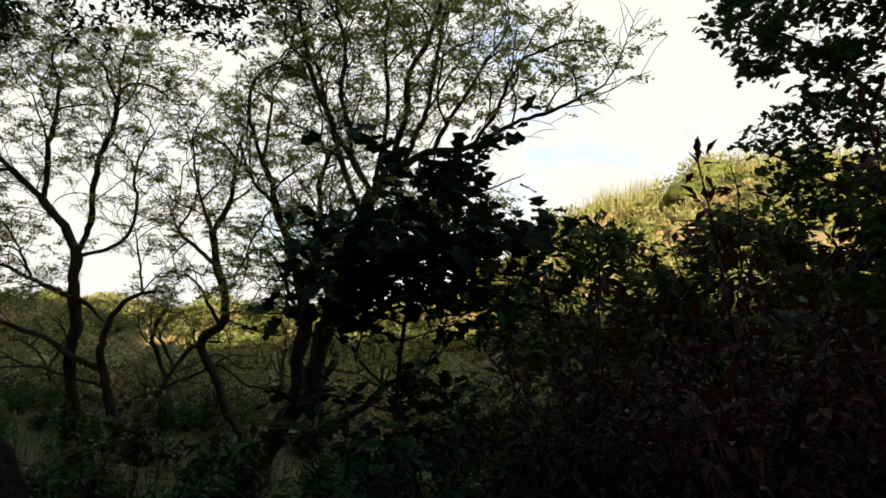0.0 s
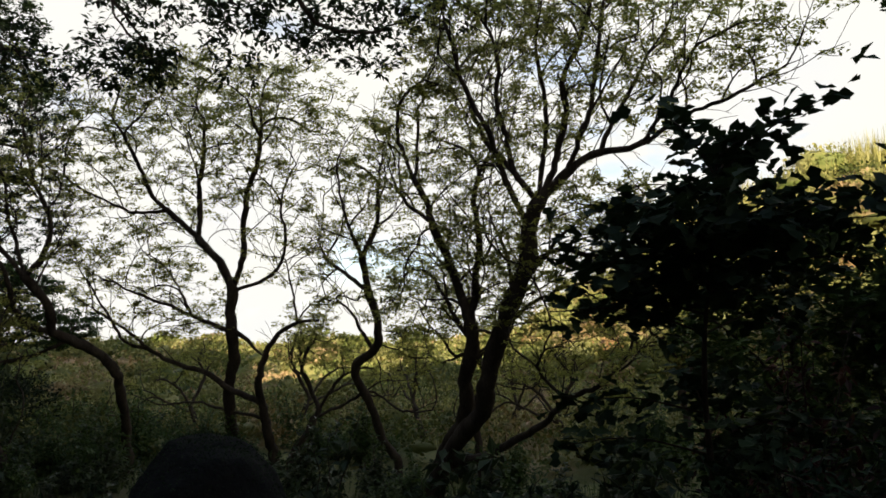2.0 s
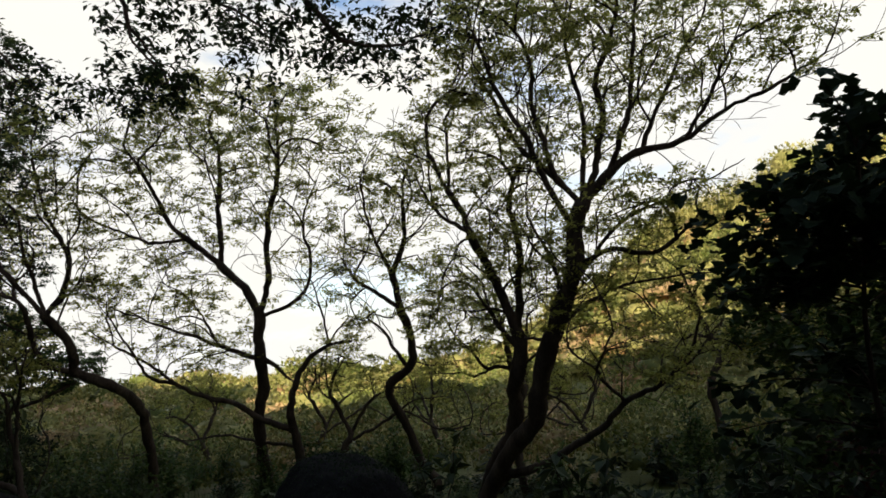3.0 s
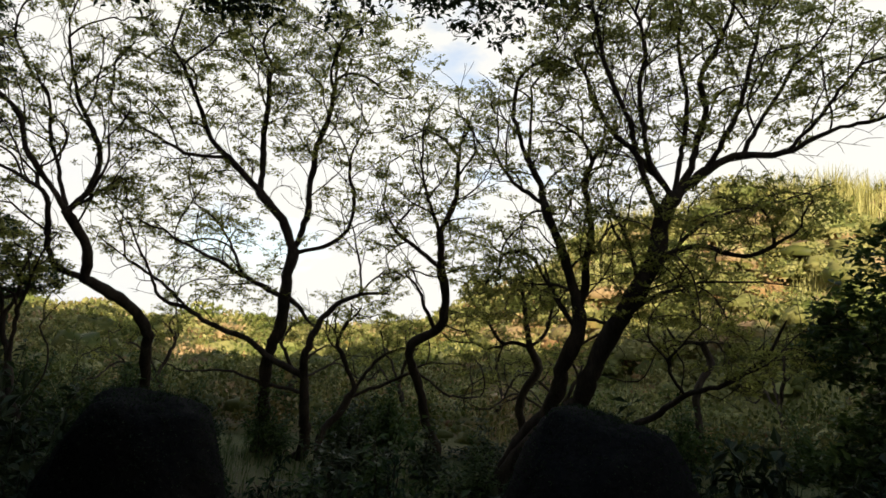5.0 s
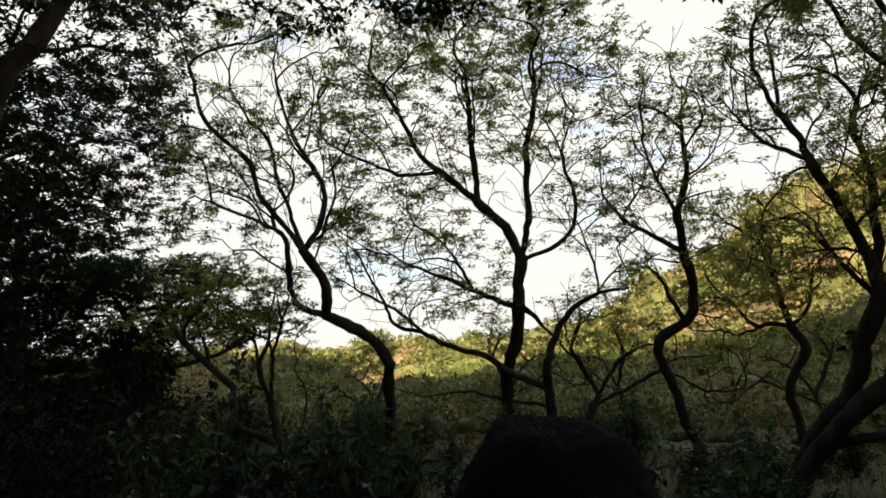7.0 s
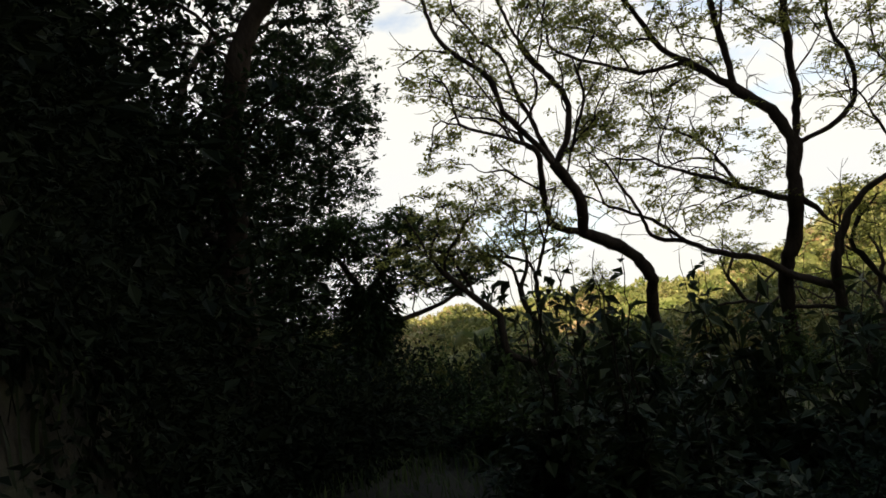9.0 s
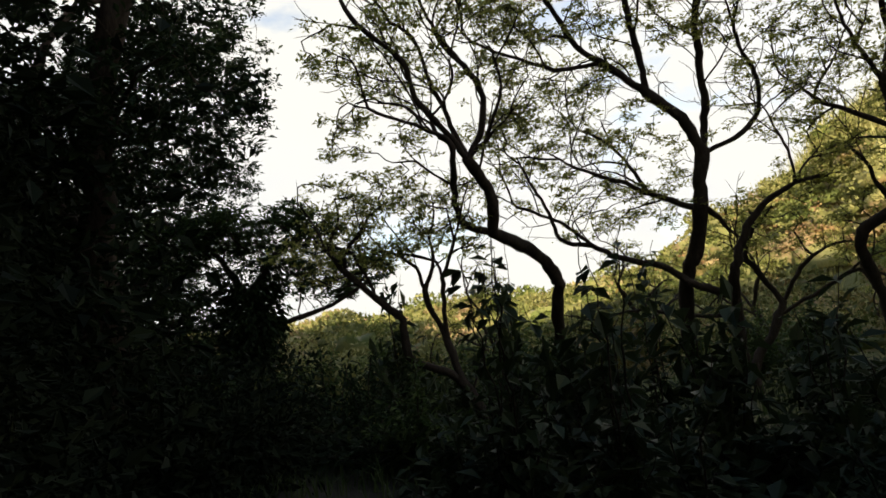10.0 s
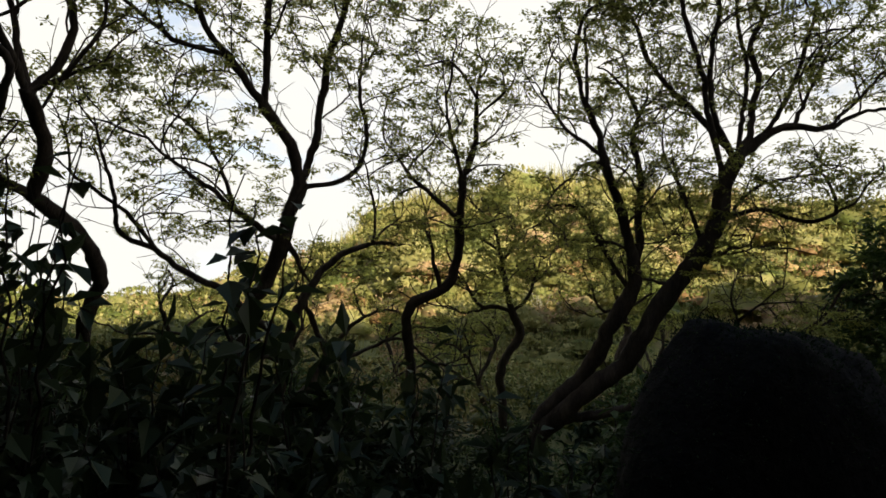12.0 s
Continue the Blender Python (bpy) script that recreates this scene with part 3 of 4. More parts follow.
tree("umbrella_tree", "thick-limbed tree with crooked dark trunk and feathery crown", (-5.77, 18.08, -3.61), -8, [
    (0, [(0.00, 0.00, 0.00), (0.34, 1.31, -0.52), (0.90, 2.21, -0.88), (1.31, 2.77, -1.11)]),
    (-0.3, [(1.04, 2.38, -0.95), (1.63, 3.39, -1.36), (1.98, 4.54, -1.82), (2.21, 5.25, -2.03), (1.78, 6.61, -2.03), (1.37, 7.59, -2.03), (0.94, 8.73, -2.03), (0.41, 10.05, -2.03)]),
    (0.6, [(2.21, 5.25, -2.03), (2.28, 6.36, -2.03), (2.43, 7.22, -2.03), (2.22, 8.35, -2.03), (2.70, 9.67, -2.03)]),
    (-0.5, [(2.22, 5.18, -2.03), (2.55, 5.14, -2.03), (3.01, 5.24, -2.03), (3.44, 5.89, -2.03), (4.07, 6.34, -2.03)]),
    (0.5, [(1.37, 7.59, -2.03), (0.54, 8.28, -2.03), (-0.11, 9.29, -2.03)]),
    (0.7, [(2.03, 4.82, -1.93), (1.56, 5.75, -2.03), (1.23, 6.58, -2.03), (0.63, 7.12, -2.03)]),
], [(0.7, 5.8, -2.0, 1.3, 0.9, 1.0, 1.2),
    (2.8, 6.4, -2.0, 1.3, 0.9, 1.0, 0.8),
    (0.9, 9.6, -2.0, 1.7, 1.6, 1.3, 1.0),
    (2.3, 8.6, -2.0, 1.4, 1.7, 1.1, 0.8),
    (1.3, 6.9, -2.0, 1.4, 1.1, 1.1, 0.7),
    (3.4, 6.6, -2.0, 1.1, 0.9, 0.8, 1.2),
    (2.8, 4.8, -1.8, 1.1, 0.8, 0.8, 0.8),
    (1.3, 11.1, -2.0, 1.6, 0.9, 1.2, 0.6)],
     FEATHERY, 15, girth=0.165, size=0.95)

tree("leaning_tree", "large leaning umbrella tree with a wide feathery crown", (-5.55, 17.9, -3.55), -14, [
    (0, [(0.00, 0.00, 0.00), (0.32, 1.29, -0.52), (0.91, 2.04, -0.82), (1.55, 2.75, -1.10), (2.16, 3.27, -1.31), (2.55, 4.13, -1.65), (2.98, 4.96, -1.98), (3.39, 5.77, -2.16), (3.74, 6.32, -2.16), (3.83, 7.12, -2.16), (4.06, 7.66, -2.16)]),
    (-0.5, [(3.74, 6.32, -2.16), (4.48, 6.55, -2.16), (5.32, 6.40, -2.16), (6.24, 6.83, -2.16)], 0.06),
    (0.6, [(4.06, 7.66, -2.16), (4.65, 8.21, -2.16), (5.37, 8.49, -2.16), (6.19, 8.63, -2.16), (6.87, 8.96, -2.16), (7.65, 9.22, -2.16), (8.30, 9.48, -2.16), (9.14, 9.78, -2.16)]),
    (-0.7, [(4.06, 7.66, -2.16), (3.51, 8.47, -2.16), (3.31, 9.85, -2.16), (3.39, 10.84, -2.16), (2.92, 12.16, -2.16)]),
    (0.8, [(4.06, 7.66, -2.16), (4.62, 9.02, -2.16), (4.56, 10.53, -2.16), (5.13, 11.76, -2.16), (5.21, 12.88, -2.16)]),
    (0.3, [(5.37, 8.49, -2.16), (5.93, 9.55, -2.16), (6.48, 10.88, -2.16)]),
    (-0.6, [(0.91, 1.82, -0.73), (2.32, 2.44, -0.98), (3.51, 3.00, -1.20), (4.38, 3.64, -1.45), (5.45, 4.14, -1.65), (6.19, 5.20, -2.08)], 0.11),
    (0.7, [(2.42, 3.84, -1.54), (3.35, 3.80, -1.52), (3.83, 4.51, -1.80), (4.68, 4.83, -1.93)]),
    (0.6, [(3.39, 5.77, -2.16), (3.09, 6.69, -2.16), (2.65, 7.62, -2.16), (2.70, 9.01, -2.16)]),
    (-0.6, [(6.19, 8.63, -2.16), (6.97, 9.55, -2.16), (7.63, 10.45, -2.16)]),
    (0.9, [(4.06, 7.66, -2.16), (2.96, 9.01, -2.16), (2.07, 10.44, -2.16), (1.42, 11.94, -2.16)]),
    (-0.9, [(3.83, 7.12, -2.16), (3.25, 8.46, -2.16), (2.59, 10.86, -2.16), (2.23, 12.49, -2.16)]),
    (0.2, [(4.06, 7.66, -2.16), (4.17, 9.29, -2.16), (4.09, 11.10, -2.16), (4.28, 12.66, -2.16)]),
    (-0.4, [(4.65, 8.21, -2.16), (5.21, 9.42, -2.16), (5.64, 11.05, -2.16), (5.97, 12.27, -2.16)]),
    (0.8, [(3.39, 5.90, -2.16), (4.57, 7.15, -2.16), (5.99, 7.59, -2.16), (7.11, 8.13, -2.16)], 0.05),
    (1.2, [(2.98, 4.96, -1.98), (4.14, 5.82, -2.16), (5.46, 6.03, -2.16), (6.60, 5.97, -2.16)], 0.05),
    (-0.8, [(4.38, 3.64, -1.45), (4.10, 4.27, -1.71), (4.67, 5.09, -2.03)]),
], [(2.6, 7.4, -2.2, 1.4, 1.0, 1.1, 0.9),
    (4.2, 6.7, -2.2, 1.4, 0.8, 1.1, 0.8),
    (3.3, 11.8, -2.2, 2.6, 1.4, 1.9, 1.0),
    (5.1, 12.6, -1.9, 2.3, 1.2, 1.7, 1.0),
    (4.1, 9.8, -2.2, 2.1, 1.4, 1.6, 0.6),
    (6.2, 10.8, -1.9, 2.0, 1.2, 1.5, 1.0),
    (7.5, 10.2, -1.8, 1.2, 0.9, 0.9, 1.2),
    (8.6, 10.2, -1.8, 1.2, 0.8, 0.9, 1.2),
    (2.9, 9.9, -2.2, 1.2, 1.4, 0.9, 0.6),
    (5.4, 7.3, -2.5, 1.8, 0.8, 1.4, 1.1),
    (6.3, 9.3, -2.0, 1.4, 0.6, 1.0, 0.6),
    (5.2, 4.7, -2.3, 1.7, 0.9, 1.3, 0.7),
    (4.0, 5.5, -2.4, 1.2, 0.8, 0.9, 0.9),
    (2.0, 11.5, -2.2, 1.4, 1.2, 1.0, 0.7)],
     FEATHERY, 115, girth=0.2, size=0.95)

tree("low_tree", "slender crooked tree with a low feathery crown", (-4.85, 19.83, -3.15), -4, [
    (0, [(0.00, 0.00), (-0.12, 1.55), (-0.26, 2.33), (-0.05, 2.83), (0.23, 3.34), (-0.05, 3.80)]),
    (0.3, [(-0.05, 3.80), (-0.54, 3.92), (-1.18, 3.70), (-1.78, 3.98)]),
    (0.6, [(-0.05, 3.80), (-0.24, 5.26), (-0.56, 6.23), (-0.94, 6.88)]),
    (-0.3, [(-0.05, 3.80), (0.40, 4.33), (0.49, 5.32)]),
], [(-1.1, 4.9, -0.0, 1.7, 1.1, 1.2, 0.9),
    (-0.0, 5.8, 0.0, 1.3, 1.3, 1.0, 0.8),
    (-1.6, 6.3, 0.0, 1.3, 1.1, 1.0, 0.8)],
     FEATHERY, 116, girth=0.11, size=0.97)

tree("low_tree", "slanting many-stemmed tree with thin upright branches", (-14.93, 14.59, -1.99), 19, [
    (0, [(0.00, 0.00), (-0.38, 0.81), (-0.85, 1.13), (-1.23, 1.40), (-1.38, 2.16)]),
    (0.3, [(-0.38, 0.81), (-0.56, 1.62), (-0.79, 2.18), (-0.90, 2.84), (-1.03, 3.40)]),
    (-0.3, [(-0.58, 1.51), (-0.53, 2.14), (-0.48, 2.77), (-0.60, 3.33)]),
    (0.2, [(0.02, 0.71), (0.11, 1.52), (0.09, 2.04), (-0.11, 2.39), (0.25, 2.98)]),
    (-0.4, [(-1.38, 2.16), (-1.80, 2.65), (-2.18, 3.04), (-2.7, 3.7)]),
], [(-1.1, 3.8, -0.0, 1.5, 0.8, 1.0, 2.0),
    (-2.4, 3.5, 0.0, 1.1, 0.7, 0.9, 2.0),
    (-2.0, 4.4, 0.0, 1.0, 0.6, 0.8, 1.8),
    (0.0, 3.2, 0.0, 0.6, 0.5, 0.7, 0.6),
    (-0.7, 4.3, -0.0, 1.0, 0.6, 0.7, 0.8)],
     FEATHERY, 16, girth=0.11)

tree("vine_clad_tree", "low flat-crowned tree, its leaning trunk thick with vines", (-25.4, 19.0, -3.39), 34, [
    (0, [(0.00, 0.00), (0.70, 1.57), (1.73, 2.79), (2.08, 4.14), (2.00, 4.87)]),
    (-0.6, [(2.04, 3.79), (3.31, 3.96), (4.84, 4.46), (5.62, 4.72)]),
    (0.5, [(2.00, 4.87), (1.41, 5.85), (0.80, 6.66)]),
    (-0.5, [(2.00, 4.87), (2.85, 5.83), (3.66, 6.46)]),
], [(2.2, 6.7, 0.0, 3.0, 0.8, 2.3, 3.2),
    (4.6, 5.4, -0.0, 2.0, 0.9, 1.5, 3.0),
    (0.3, 6.6, -0.0, 1.8, 1.0, 1.4, 2.4),
    (2.4, 5.5, -0.0, 1.8, 0.8, 1.4, 0.8),
    (1.9, 4.2, -0.3, 1.1, 1.5, 0.8, 0.8),
    (1.0, 2.2, -0.3, 1.3, 1.7, 1.0, 0.8),
    (-0.0, 0.7, -0.3, 1.4, 1.4, 1.1, 0.8),
    (0.5, 4.4, 0.0, 1.6, 1.0, 1.2, 1.0)],
     BROAD_LEAF, 17, girth=0.22, per_tip=18, leaf=(0.15, 0.075), spread=(0.3, 0.09), density=46.0, step=0.2, reach=1.7, kill=0.22)

tree("tall_tree", "tall dense tree with dark layered foliage", (-28.43, 17.18, -2.56), 43, [
    (0, [(0.00, 0.00), (-0.31, 6.05), (-0.19, 9.69), (0.50, 11.93), (1.32, 13.48), (2.04, 15.50)]),
    (-0.8, [(-0.19, 9.69), (1.49, 11.30), (3.60, 10.79), (5.64, 10.48)]),
    (0.8, [(0.50, 11.93), (-0.38, 11.59), (-2.28, 12.62)]),
    (-1.2, [(-0.25, 7.84), (1.63, 8.98), (3.41, 9.04), (5.00, 8.32)]),
    (0.6, [(-0.28, 6.40), (-2.25, 8.03), (-3.71, 9.41)]),
    (-0.9, [(-0.23, 4.98), (1.85, 5.80), (3.63, 5.96)]),
    (0.7, [(1.32, 13.48), (3.39, 14.25), (6.11, 14.42)]),
], [(5.7, 14.6, -0.0, 2.1, 1.3, 1.6, 1.4),
    (5.9, 12.3, 0.0, 1.7, 1.1, 1.3, 1.4),
    (5.6, 10.3, -0.0, 1.9, 0.9, 1.4, 1.6),
    (3.3, 11.6, -0.0, 2.3, 1.9, 1.7, 1.2),
    (3.9, 8.2, -0.0, 2.1, 1.3, 1.6, 1.5),
    (0.8, 9.1, -0.0, 3.2, 2.3, 2.4, 1.4),
    (-1.9, 13.0, -0.0, 2.7, 2.3, 2.1, 0.3),
    (-2.0, 8.7, -0.0, 2.9, 2.3, 2.2, 1.0),
    (2.2, 6.1, -0.0, 2.5, 1.7, 1.9, 1.6),
    (-1.2, 5.1, -0.0, 3.8, 2.3, 2.8, 1.5),
    (2.7, 3.9, 0.0, 2.1, 1.7, 1.6, 1.5),
    (1.0, 2.0, -0.0, 3.4, 2.1, 2.5, 1.5),
    (4.2, 16.8, 0.0, 3.4, 1.5, 2.5, 1.2),
    (-0.4, 16.3, -0.0, 3.2, 1.9, 2.4, 0.2)],
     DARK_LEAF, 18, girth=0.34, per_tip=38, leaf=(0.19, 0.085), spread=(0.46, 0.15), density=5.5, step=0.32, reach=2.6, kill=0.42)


tree("overhanging_tree", "great tree whose long high limb hangs over the hollow", (-20.5, 11.2, -2.2), 0, [
    (0, [(0, 0), (0.3, 3.0), (0.6, 6.2), (1.6, 8.6)]),
    (3.6, [(1.6, 8.6), (4.5, 12.0), (8.0, 13.0), (11.5, 12.8), (15.5, 12.2)]),
    (0.2, [(8.0, 13.0), (9.0, 11.6), (9.4, 10.4), (10.2, 9.6)]),
    (-0.6, [(6.0, 12.4), (6.4, 11.0), (7.2, 10.0), (7.8, 9.4)]),
    (0.6, [(9.5, 12.9), (10.6, 11.6), (12.2, 10.4)]),
    (1.0, [(11.5, 12.8), (12.8, 11.2), (13.8, 10.1), (14.9, 9.9)]),
    (-0.8, [(0.5, 5.0), (1.8, 6.4), (3.2, 6.6)]),
    (0.9, [(0.4, 4.0), (-1.6, 6.0), (-3.5, 7.5)]),
], [(6.6, 10.0, 2.6, 1.2, 0.8, 1.0, 1.6), (9.6, 9.5, 2.0, 1.4, 0.8, 1.0, 1.6), (11.6, 9.9, 3.2, 1.0, 0.7, 1.0, 1.5), (14.2, 10.2, 4.2, 1.8, 0.9, 1.3, 2.0), (16.2, 10.9, 4.4, 1.3, 0.9, 1.2, 1.6), (12.6, 10.8, 3.6, 1.4, 0.8, 1.2, 1.4), (8.6, 10.2, 4.0, 1.2, 0.6, 1.0, 1.2), (4.6, 10.6, 2.0, 1.6, 0.9, 1.3, 1.2),
    (11.0, 11.6, 3.0, 3.6, 0.8, 1.8, 1.2), (-0.5, 8.0, 0, 3.2, 2.6, 2.6, 0.45), (1.8, 6.0, 0, 2.0, 1.4, 1.8, 1.4), (-2.0, 5.0, 0.5, 2.4, 1.8, 2.0, 1.4), (0.5, 10.5, 0, 3.0, 1.6, 2.4, 0.45), (0.2, 3.2, 0, 1.8, 1.4, 1.6, 1.6), (0.4, 1.4, 0.4, 1.7, 1.2, 1.5, 1.6)],
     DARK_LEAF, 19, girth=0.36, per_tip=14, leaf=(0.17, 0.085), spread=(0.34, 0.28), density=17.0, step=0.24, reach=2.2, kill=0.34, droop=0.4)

tree("broadleaf_tree", "tall broadleaf tree with large pointed green leaves", (8.2, 14.6, -1.6), -20, [
    (0, [(0, 0), (-0.2, 3), (-0.5, 6), (-0.4, 9), (0.2, 12)]),
    (-0.6, [(-0.3, 4), (-2.0, 5.6), (-3.4, 6.4)]),
    (0.4, [(-0.5, 6.2), (-2.2, 8.2), (-3.6, 9.2)]),
    (-0.5, [(-0.4, 8.5), (-2.2, 10.4), (-3.4, 11.4)]),
    (0.4, [(-0.3, 5), (1.6, 7), (2.8, 8.5)]),
], [(-2.4, 8.9, 0, 1.9, 1.4, 1.8, 1.0), (-2.2, 11.5, 0, 2.2, 1.5, 1.8, 1.0), (-1.6, 6.2, 0, 1.8, 1.5, 1.7, 1.2), (1.0, 9.0, 0, 2.4, 3.4, 2.0, 0.8), (0.0, 3.8, 0, 2.4, 1.8, 1.8, 1.2)],
     BROAD_LEAF, 20, girth=0.24, per_tip=12, leaf=(0.19, 0.15), spread=(0.4, 0.26), density=15.0, step=0.24, reach=2.2, kill=0.3, lobed=True, droop=0.3)

for seed, base, top in ((21, (2.1, 14.9, -2.1), 4.6), (22, (4.6, 14.2, -2.0), 4.7), (23, (6.6, 12.4, -1.7), 4.7)):
    tree("bushy_tree", "low bushy tree with dense dark green leaves", base, 0, [
        (0, [(0, 0), (0.1, 1.5), (-0.1, 3.0), (0.1, top)]),
        (0.4, [(0.0, 1.4), (0.7, 2.8), (1.1, top - 1.2)]),
        (-0.4, [(0.0, 1.5), (-0.7, 2.8), (-1.1, top - 1.3)]),
        (0.9, [(0.0, 1.2), (0.2, 2.4), (0.3, 3.4)]),
    ], [(0, top, 0, 1.2, 0.8, 1.1, 1.4), (1.0, top - 1.2, 0, 1.1, 1.0, 1.1, 1.2), (-1.0, top - 1.4, 0, 1.1, 1.0, 1.1, 1.2), (0.5, top - 2.6, 0, 1.7, 1.0, 1.3, 1.3), (-0.5, top - 3.8, 0, 1.7, 1.0, 1.3, 1.2), (0.3, 0.8, 0, 1.5, 0.8, 1.2, 1.0)],
         BUSH_LEAF, seed, girth=0.08, per_tip=20, leaf=(0.2, 0.11), spread=(0.34, 0.24), density=26.0, step=0.18, reach=1.8, kill=0.26)

# added canopy, out of view overhead, that keeps skylight off the foreground
shade = tree("bank_tree", "unseen wide-crowned tree added above the trail to block skylight", (0.0, -5.5, 3.2), 0, [
    (0, [(0, 0), (0.3, 2.5), (0.1, 4.4)]),
    (4.0, [(0.1, 4.4), (0.4, 5.6), (0.2, 6.2)]),
    (2.0, [(0.1, 4.4), (2.0, 5.8), (3.6, 6.2)]),
    (2.0, [(0.1, 4.4), (-2.0, 5.8), (-3.6, 6.2)]),
    (-2.5, [(0.1, 4.4), (0.4, 6.0), (0.2, 7.0)]),
], [(0, 6.6, 4.0, 4.6, 1.0, 5.8, 1.0), (0, 7.4, -2.5, 4.6, 1.6, 4.5, 0.9)],
     DARK_LEAF, 25, girth=0.3, per_tip=9, leaf=(0.42, 0.2), spread=(0.55, 0.4), density=4.0, step=0.35, reach=2.6, kill=0.5)
# more unseen crowns, set where trail and bank should be darker
for x, y, z, turn in ((-7.0, -5.0, 2.6, 20), (7.5, -5.5, 3.4, -8), (-14.0, -1.0, 2.4, 20), (14.5, -4.0, 3.0, -20), (-3.5, -13.0, 11.0, 40), (5.0, -13.5, 11.0, -30), (-12.0, -11.0, 11.0, 10), (-20.5, 3.5, 3.5, 35), (-18.5, 3.0, 4.0, 50)):
    copy_thing(shade, pose(x, y, z, 0, 0, turn))


def vines():
    rng = np.random.RandomState(26)
    clad = [ob for ob in scene.objects if ob.name == "vine_clad_tree"][0]
    a = radians(34)
    line = limb_points([(-0.1, 0.0), (0.70, 1.57), (1.73, 2.79), (2.08, 4.14), (2.00, 4.87), (2.2, 5.4)], 0.05)
    n = 13000
    i = rng.randint(0, len(line), n)
    d = random_dirs(rng, n, 0.6)
    r = (0.85 + 0.22 * np.sin(i * 0.23) + 0.12 * np.sin(i * 0.61))[:, None] * rng.uniform(0.45, 1.0, (n, 1)) ** 0.5
    c = np.stack([line[i, 0] * math.cos(a), line[i, 0] * math.sin(a), line[i, 1]], -1) + d * r
    s = 0.16 * rng.uniform(0.6, 1.4, n)
    v, f = leaf_quads(c, d - (0, 0, 0.9), d + random_dirs(rng, n) * 0.5, s, s * 0.6)
    part("vines", arrays_mesh("vines", v, f, DARK_LEAF), clad, "hanging dark vine leaves", "stuff")


vines()
tall = [ob for ob in scene.objects if ob.name == "tall_tree"][0]
for x, y, z, turn in ((-33.0, 24.0, -3.0, 20),):
    copy_thing(tall, pose(x, y, z, 0, 0, turn))


low = [ob for ob in scene.objects if ob.name.split(".")[0] == "low_tree"]
for k, x, y, turn in ((0, -13.5, 25.0, 40), (0, -9.0, 27.0, 130), (0, -3.0, 25.5, 200), (1, 0.5, 23.5, 20), (0, -17.5, 25.5, 250), (0, -6.2, 29.0, 310), (0, 4.0, 26.0, 90)):
    copy_thing(low[k], pose(x, y, float(ground_height(x, y)), 0, 0, turn))


# ---- broadleaf sapling beside the trail, each leaf its own piece ----
def sapling():
    rng = np.random.RandomState(31)
    B = np.array((0.18, 7.9, float(ground_height(0.18, 7.9)) - 0.05))
    h0 = -0.07 - B[2]
    thing = tagged(new("sapling"), "slender sapling with large lobed dark green leaves", "tree", group="trees")
    thing.location = B
    stem = limb_points([(0.02, 0, 0), (0, 0, h0), (-0.01, 0.02, h0 + 0.6), (0.02, 0, h0 + 1.16), (0.09, -0.02, h0 + 1.6), (0.15, 0, h0 + 2.05), (0.2, 0.03, h0 + 2.5), (0.26, 0, h0 + 2.95)], 0.12)
    v, f = tubes([(stem, np.linspace(0.038, 0.008, len(stem)))], lambda r: 9)
    part("stem", arrays_mesh("stem", v, f, BARK, False), thing)
    spots = []
    for k in range(50):
        low = k >= 40
        t = rng.uniform(0.62, 1.0) if not low else rng.uniform(0.3, 0.5)
        p = stem[int(t * (len(stem) - 1))]
        a = rng.uniform(0, 6.283)
        L = rng.uniform(0.65, 1.5) * (1.1 - 0.45 * max(0, t - 0.7) / 0.3)
        tip = p + np.array((math.cos(a) * L, math.sin(a) * L, rng.uniform(-0.05, 0.42) * L))
        line = limb_points([p, (p + tip) / 2 + (0, 0, 0.08 * L), tip], 0.1)
        v, f = tubes([(line, np.linspace(0.011, 0.004, len(line)))], lambda r: 5)
        part("branch", arrays_mesh("branch", v, f, BARK, False), thing)
        for q in np.linspace(0.3, 1.0, 11):
            spots.append((line[int(q * (len(line) - 1))], a, q))
    one = np.zeros((1, 3))
    v, f = lobed_leaves(one, np.array([[0, 1.0, 0]]), np.array([[0, 0, 1.0]]), np.array([0.20]), np.array([0.17]))
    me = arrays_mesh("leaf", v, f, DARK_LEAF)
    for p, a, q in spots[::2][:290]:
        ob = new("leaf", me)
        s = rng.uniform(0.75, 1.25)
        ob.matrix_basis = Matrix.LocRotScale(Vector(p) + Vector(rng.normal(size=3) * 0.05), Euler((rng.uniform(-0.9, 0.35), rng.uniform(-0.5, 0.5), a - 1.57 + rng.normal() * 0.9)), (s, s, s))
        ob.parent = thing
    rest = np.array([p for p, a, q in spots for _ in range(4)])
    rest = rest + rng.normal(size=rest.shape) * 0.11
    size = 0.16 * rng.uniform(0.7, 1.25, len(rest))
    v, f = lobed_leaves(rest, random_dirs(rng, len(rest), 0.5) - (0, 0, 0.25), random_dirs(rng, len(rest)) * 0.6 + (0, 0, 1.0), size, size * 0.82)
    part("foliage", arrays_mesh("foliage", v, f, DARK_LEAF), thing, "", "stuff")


sapling()


